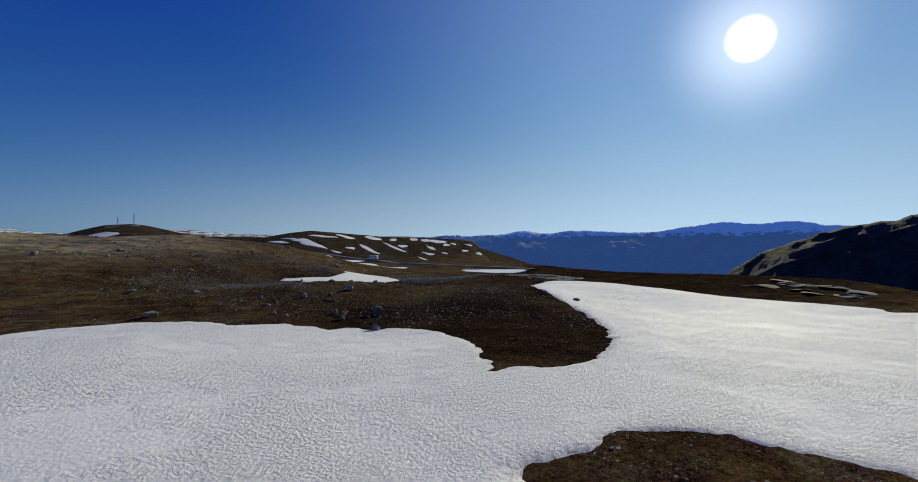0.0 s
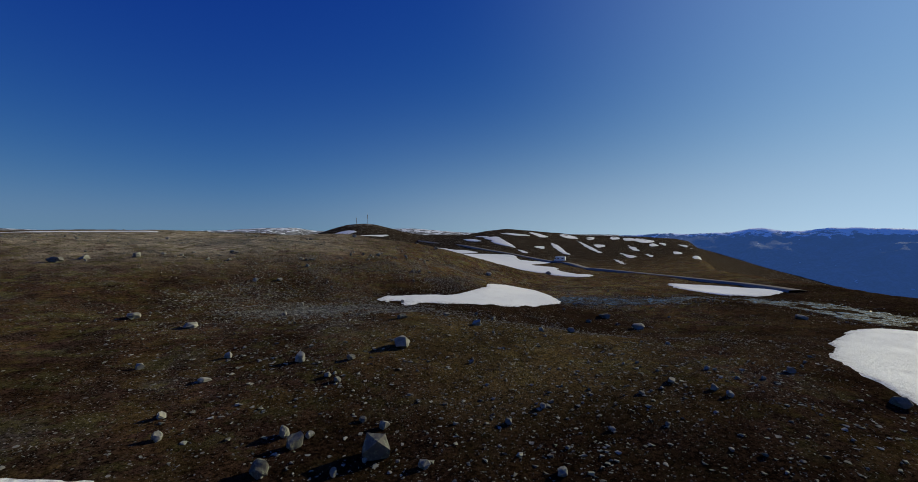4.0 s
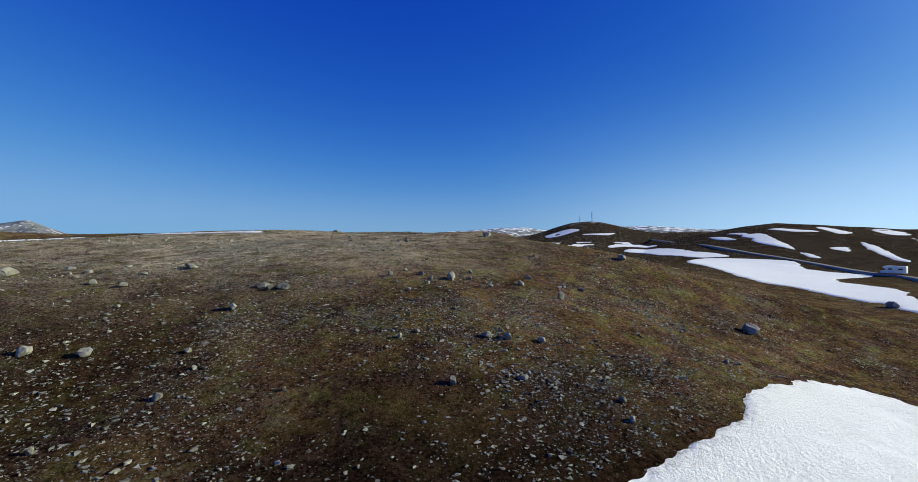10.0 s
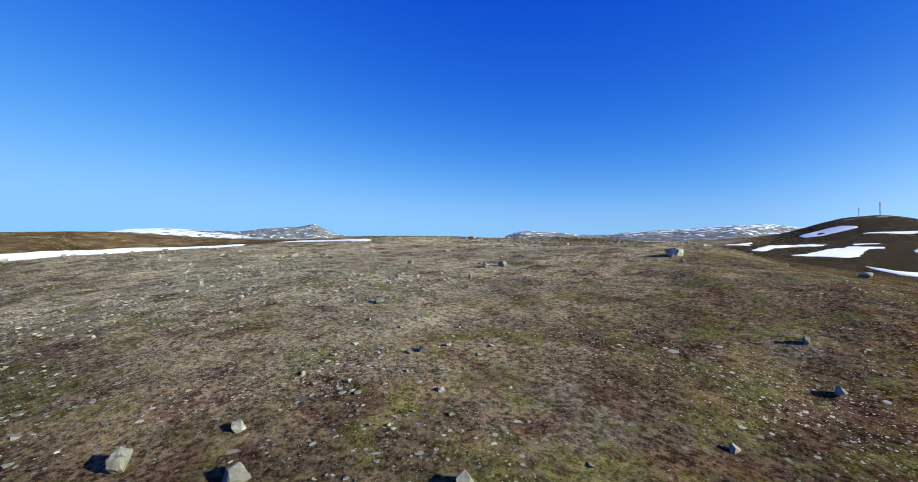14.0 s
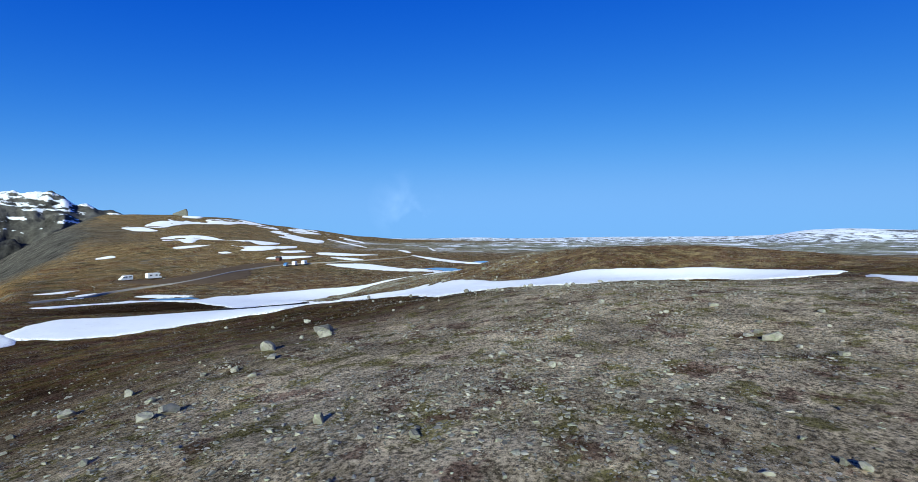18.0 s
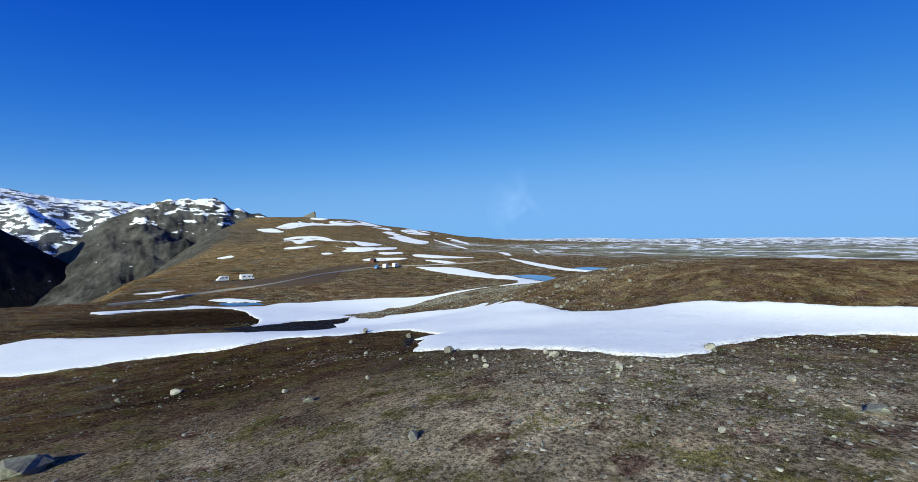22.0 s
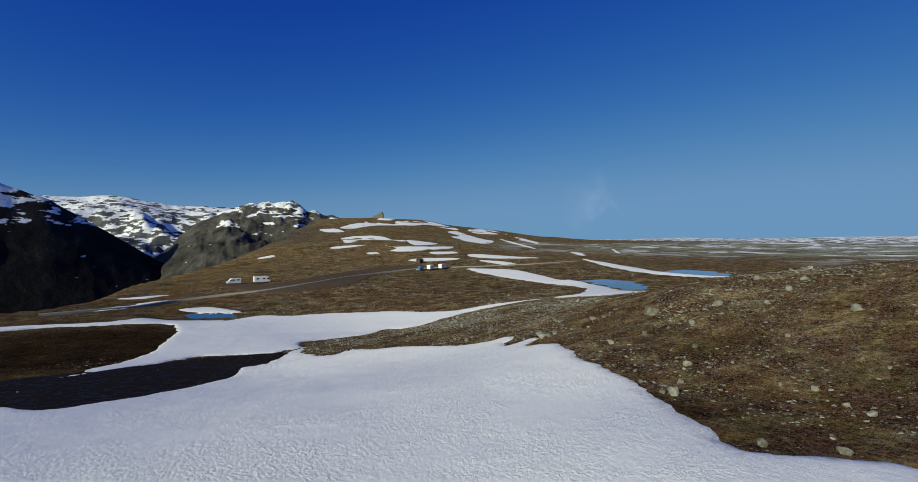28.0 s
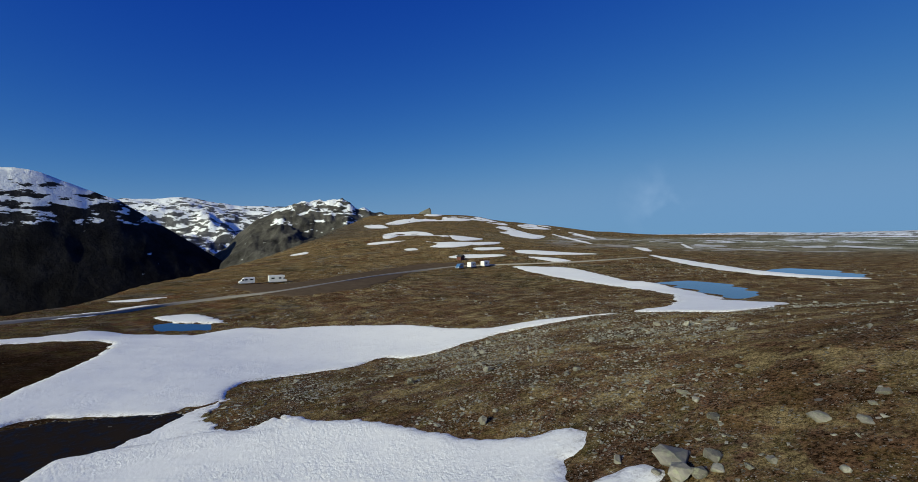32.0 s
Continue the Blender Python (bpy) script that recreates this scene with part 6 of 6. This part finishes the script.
def stone_litter(name, label, count, reach, seed, low, high, power, about=WALK, kinds=SMALL):
    spots, g = scatter(count, reach, seed, power, about)
    size = low + (high - low) * g.random(len(spots)) ** 2.6
    turn, kind = g.uniform(0, 6.283, len(spots)), g.integers(0, len(kinds), len(spots))
    z = ground_height(spots[:, 0], spots[:, 1])
    verts, faces, base = [], [], 0
    for k, (co, tri) in enumerate(kinds):
        m = kind == k
        n = int(m.sum())
        c, s = np.cos(turn[m])[:, None], np.sin(turn[m])[:, None]
        sx, wide = size[m][:, None], g.uniform(0.7, 1.3, (n, 1))
        x, y = co[None, :, 0] * sx, co[None, :, 1] * sx * wide
        v = np.stack([spots[m, 0][:, None] + x * c - y * s, spots[m, 1][:, None] + x * s + y * c,
                      z[m][:, None] + (co[None, :, 2] * g.uniform(0.6, 1.2, (n, 1)) - 0.12) * sx], 2)
        verts.append(v.reshape(-1, 3))
        faces.append((tri[None] + (np.arange(n) * len(co))[:, None, None] + base).reshape(-1, 3))
        base += n * len(co)
    ob = array_object(name, np.vstack(verts), np.vstack(faces), ROCK, False)
    return tagged(ob, label, "stones", kind="stuff")


stone_litter("stone_litter", "scattered grey stones on the heath", 75000, 24, 21, 0.12, 0.45, 1.5)
stone_litter("gravel_litter", "fine pale gravel and chips between the tufts", 170000, 17, 22, 0.06, 0.2, 1.0, WALK, CHIPS)
stone_litter("stone_litter", "pale stones scattered over the far valley side", 9000, 6, 27, 0.35, 1.5, 1.4, VALLEY)
stone_litter("gravel_litter", "dense grey gravel fields between the tufts", 26000, 4.5, 28, 0.07, 0.34, 0.9, GRAVEL, CHIPS)
stone_litter("stone_litter", "grey angular stones of a frost-heaved stone field", 10000, 4.5, 41, 0.10, 0.50, 0.9, SCREE)
stone_litter("gravel_litter", "grey gravel between the stones of a stone field", 14000, 5.5, 42, 0.06, 0.2, 0.9, SCREE, CHIPS)
stone_litter("stone_litter", "field of pale angular stones on the brow of a slope", 7500, 1.5, 31, 0.10, 0.48, 0.8, STONE_FIELD)
stone_litter("stone_litter", "grey stones thrown over the brow of the plateau", 15000, 3, 32, 0.11, 0.44, 1.5, BROW)
stone_litter("stone_litter", "pale stones on the crown of the plateau", 7000, 3, 33, 0.11, 0.42, 1.6, CROWN)
stone_litter("brook_stones", "dark wet stones in a shallow brook", 5000, 2.6, 26, 0.15, 0.6, 0.7, np.array(SNOW_PLAN["melt_start"] + SNOW_PLAN["melt_hollow"]))
stone_litter("stone_litter", "broken pale blocks strewn over a stony rise", 3600, 3, 52, 0.22, 0.8, 1.0, RISE_STONES)
stone_litter("brook_stones", "dark wet stones lying in the mud between snow fields", 1500, 0.8, 29, 0.12, 0.5, 0.7, MUD_STONES)
stone_litter("stone_litter", "blocks and stones along the far brow of the plateau", 9000, 4, 34, 0.30, 1.1, 1.3, FAR_BROW)
stone_litter("plate_litter", "broken flat plates of pale rock", 5200, 2.4, 25, 0.08, 0.55, 1.1, PLATES)
stone_litter("stone_litter", "pale stones strewn over a brown slope", 70000, 5, 23, 0.09, 0.46, 1.1, SLOPE)
stone_litter("stone_litter", "weathered grey stones on a broad stony ridge", 30000, 4, 51, 0.10, 0.46, 0.9, RIDGE)
stone_litter("stone_litter", "grey stones on a rib between snow fields", 5500, 3, 24, 0.12, 0.5, 1.0, RIB)


# ---------------------------------------------------------------- vehicles, hut and masts
WHITE = plain_material("white_paint", (0.80, 0.80, 0.79), 0.35, 0.0, 0.06, 1.5)
BLUE = plain_material("blue_paint", (0.05, 0.14, 0.32), 0.35, 0.0, 0.06, 1.5)
GLASS = plain_material("dark_glass", (0.02, 0.025, 0.03), 0.08, 0.0, 0.1, 1.0)
RUBBER = plain_material("rubber", (0.02, 0.02, 0.02), 0.85, 0.0, 0.2, 9.0)
STEEL = plain_material("galvanised_steel", (0.32, 0.33, 0.34), 0.5, 0.6, 0.2, 2.0)
PLASTIC = plain_material("grey_plastic", (0.10, 0.10, 0.105), 0.6, 0.0, 0.1, 4.0)
LAMP = plain_material("lamp_glass", (0.75, 0.75, 0.72), 0.15, 0.0, 0.05, 4.0)
WOOD = plain_material("dark_red_wood", (0.11, 0.035, 0.025), 0.8, 0.0, 0.35, 5.0)
TURF = plain_material("roofing_felt", (0.05, 0.048, 0.045), 0.9, 0.0, 0.3, 3.0)


def part(name, bm, mat, parent, label=""):
    me = bpy.data.meshes.new(name)
    bm.to_mesh(me)
    bm.free()
    me.materials.append(mat)
    ob = new(name, me)
    ob.parent = parent
    if label:
        ob["label"] = label
    return ob


def slab(size, at, bevel=0.0):
    bm = bmesh.new()
    bmesh.ops.create_cube(bm, size=1.0)
    for v in bm.verts:
        v.co = Vector((v.co.x * size[0], v.co.y * size[1], v.co.z * size[2])) + Vector(at)
    if bevel:
        bmesh.ops.bevel(bm, geom=bm.edges[:], offset=bevel, segments=2, profile=0.6, affect="EDGES")
    return bm


def profile(points, half, bevel=0.06):
    """A body drawn from the side as (x, z) points, extruded across y."""
    bm = bmesh.new()
    a = [bm.verts.new((x, -half, z)) for x, z in points]
    f = bm.faces.new(a)
    r = bmesh.ops.extrude_face_region(bm, geom=[f])
    for v in r["geom"]:
        if isinstance(v, bmesh.types.BMVert):
            v.co.y = half
    bmesh.ops.recalc_face_normals(bm, faces=bm.faces)
    bmesh.ops.bevel(bm, geom=bm.edges[:], offset=bevel, segments=2, profile=0.6, affect="EDGES")
    return bm


def drum(radius, width, at, axis="Y", segments=20):
    bm = bmesh.new()
    bmesh.ops.create_cone(bm, cap_ends=True, segments=segments, radius1=radius, radius2=radius, depth=width)
    turn = Matrix.Rotation(radians(90), 3, "X") if axis == "Y" else Matrix.Identity(3)
    for v in bm.verts:
        v.co = turn @ v.co + Vector(at)
    bmesh.ops.bevel(bm, geom=[e for e in bm.edges if e.calc_face_angle(0) > 1.0], offset=radius * 0.12, segments=2, affect="EDGES")
    return bm


def vehicle(name, label, outline, half, windows, wheels, paint, at, heading, trim_height=0.55):
    root = new(name)
    part("body", profile(outline, half), paint, root)
    long_lo, long_hi = min(p[0] for p in outline), max(p[0] for p in outline)
    for x0, x1, z0, z1 in windows:
        for side in (-1, 1):
            part("side_window", slab((x1 - x0, 0.03, z1 - z0), ((x0 + x1) / 2, side * (half + 0.008), (z0 + z1) / 2), 0.012), GLASS, root, "dark tinted window")
    for x in wheels:
        for side in (-1, 1):
            wheel = part("wheel", drum(0.35, 0.2, (x, side * (half - 0.12), 0.35)), RUBBER, root)
            part("rim", drum(0.21, 0.04, (x, side * (half - 0.01), 0.35), segments=14), STEEL, wheel, "grey steel rim")
    part("bumper", slab((0.16, half * 1.9, 0.24), (long_hi + 0.03, 0, 0.5), 0.04), PLASTIC, root)
    part("rear_bumper", slab((0.12, half * 1.9, 0.2), (long_lo - 0.02, 0, 0.5), 0.04), PLASTIC, root)
    part("sill", slab((long_hi - long_lo - 0.5, half * 1.96, 0.14), ((long_lo + long_hi) / 2, 0, 0.36), 0.03), PLASTIC, root)
    for side in (-1, 1):
        part("headlight", slab((0.08, 0.3, 0.2), (long_hi - 0.02, side * (half - 0.25), 0.85), 0.03), LAMP, root, "clear headlight")
        part("mirror", slab((0.14, 0.16, 0.3), (long_hi - 1.35, side * (half + 0.14), 1.55), 0.03), PLASTIC, root)
    z = float(lie_of_sheet(np.array([at[0]]), np.array([at[1]]))[0]) + at[2]
    root.matrix_world = pose(at[0], at[1], z, 0, 0, heading)
    return tagged(root, label, "vehicle", "vehicles parked along the road")


VAN = [(-2.9, 0.35), (2.75, 0.35), (2.95, 0.6), (2.9, 1.05), (2.1, 1.35), (1.35, 2.2), (1.0, 2.5), (-2.85, 2.55), (-2.95, 2.3)]
HOME = [(-3.5, 0.35), (3.3, 0.35), (3.45, 0.65), (3.35, 1.1), (2.6, 1.4), (2.1, 1.95), (2.75, 2.15), (2.6, 2.85), (1.8, 3.0), (-3.4, 2.95), (-3.55, 2.6)]
vehicle("camper_van", "white panel camper van parked on gravel", VAN, 1.02, [(1.1, 1.9, 1.45, 2.0), (-0.2, 0.8, 1.5, 2.05), (-2.3, -1.0, 1.5, 2.05)], (-1.85, 1.95), WHITE, (-132.9, -163.0, 0.35), 8)
vehicle("motorhome", "white motorhome with dark windows parked on gravel", HOME, 1.13, [(2.0, 2.6, 1.45, 1.9), (0.2, 1.2, 1.55, 2.15), (-2.6, -1.4, 1.55, 2.15)], (-2.0, 2.3), WHITE, (-144.1, -159.5, 0.35), 184)
vehicle("motorhome", "white and blue motorhome standing by the road", HOME, 1.13, [(2.0, 2.6, 1.45, 1.9), (0.2, 1.2, 1.55, 2.15), (-2.6, -1.4, 1.55, 2.15)], (-2.0, 2.3), WHITE, (113.5, 229.0, 0.5), 140)
vehicle("blue_van", "small blue and white camper beside a hut", VAN, 1.02, [(1.1, 1.9, 1.45, 2.0), (-2.3, 0.8, 1.5, 2.05)], (-1.85, 1.95), BLUE, (-234.5, -168.0, 0.3), 35)
vehicle("motorhome", "white motorhome parked in a row", HOME, 1.13, [(2.0, 2.6, 1.45, 1.9), (-1.2, 1.2, 1.55, 2.15)], (-2.0, 2.3), WHITE, (-241.5, -167.0, 0.3), 215)
vehicle("motorhome", "white motorhome with an overcab berth, last in a row", HOME, 1.13, [(2.0, 2.6, 1.45, 1.9), (-2.2, 0.2, 1.55, 2.15)], (-2.0, 2.3), WHITE, (-249.5, -166.0, 0.3), 210)


def hut(at, heading):
    root = new("hut")
    part("wall", slab((4.2, 3.0, 2.2), (0, 0, 1.1), 0.02), WOOD, root)
    roof = part("roof", profile([(-2.5, 2.15), (2.5, 2.15), (0, 3.35)], 1.8, 0.02), TURF, root, "dark felt roof")
    part("chimney", slab((0.35, 0.35, 0.9), (0.8, 0.2, 3.2), 0.02), PLASTIC, roof)
    part("door", slab((0.85, 0.06, 1.9), (-0.9, -1.51, 0.97), 0.01), PLASTIC, root)
    part("window", slab((0.8, 0.05, 0.7), (0.9, -1.51, 1.35), 0.01), GLASS, root)
    z = float(lie_of_sheet(np.array([at[0]]), np.array([at[1]]))[0])
    root.matrix_world = pose(at[0], at[1], z - 0.1, 0, 0, heading)
    return tagged(root, "small dark red wooden hut beside a snow patch", "hut")


hut((-252.0, -197.0), 25)


def tube(a, b, r, sides=6):
    a, b = Vector(a), Vector(b)
    bm = bmesh.new()
    bmesh.ops.create_cone(bm, cap_ends=True, segments=sides, radius1=r, radius2=r, depth=(b - a).length)
    q = (b - a).to_track_quat("Z", "Y").to_matrix()
    for v in bm.verts:
        v.co = q @ v.co + (a + b) / 2
    return bm


def mast(label, at, tall, foot, drums):
    """A four-legged lattice mast with cross braces and antenna drums."""
    root = new("radio_mast")
    legs = [(-1, -1), (1, -1), (1, 1), (-1, 1)]
    top = foot * 0.45
    for sx, sy in legs:
        part("leg", tube((sx * foot, sy * foot, -1.5), (sx * top, sy * top, tall), 0.16), STEEL, root)
    bays = max(3, int(tall / 3))
    for k in range(bays):
        z0, z1 = tall * k / bays, tall * (k + 1) / bays
        w0, w1 = foot + (top - foot) * z0 / tall, foot + (top - foot) * z1 / tall
        for n in range(4):
            (ax, ay), (bx, by) = legs[n], legs[(n + 1) % 4]
            part("brace", tube((ax * w0, ay * w0, z0), (bx * w1, by * w1, z1), 0.07, 5), STEEL, root)
    for z, side in drums:
        part("antenna_drum", drum(0.9, 0.6, (0, -side * (foot * 0.7 + 0.5), z), segments=16), LAMP, root, "white antenna drum")
    part("aerial", tube((0, 0, tall - 1), (0, 0, tall + 3.5), 0.09), STEEL, root)
    z = float(lie_of_sheet(np.array([at[0]]), np.array([at[1]]))[0])
    root.matrix_world = pose(at[0], at[1], z, 0, 0, 20)
    return tagged(root, label, "mast", "masts on the hilltop")


mast("tall steel lattice radio mast on the dark hilltop", (19, 1104), 21, 1.1, [(17, 1), (14, -1), (18.5, -1)])
mast("shorter steel lattice mast on the dark hilltop", (-8, 1100), 13, 0.8, [(10, 1)])
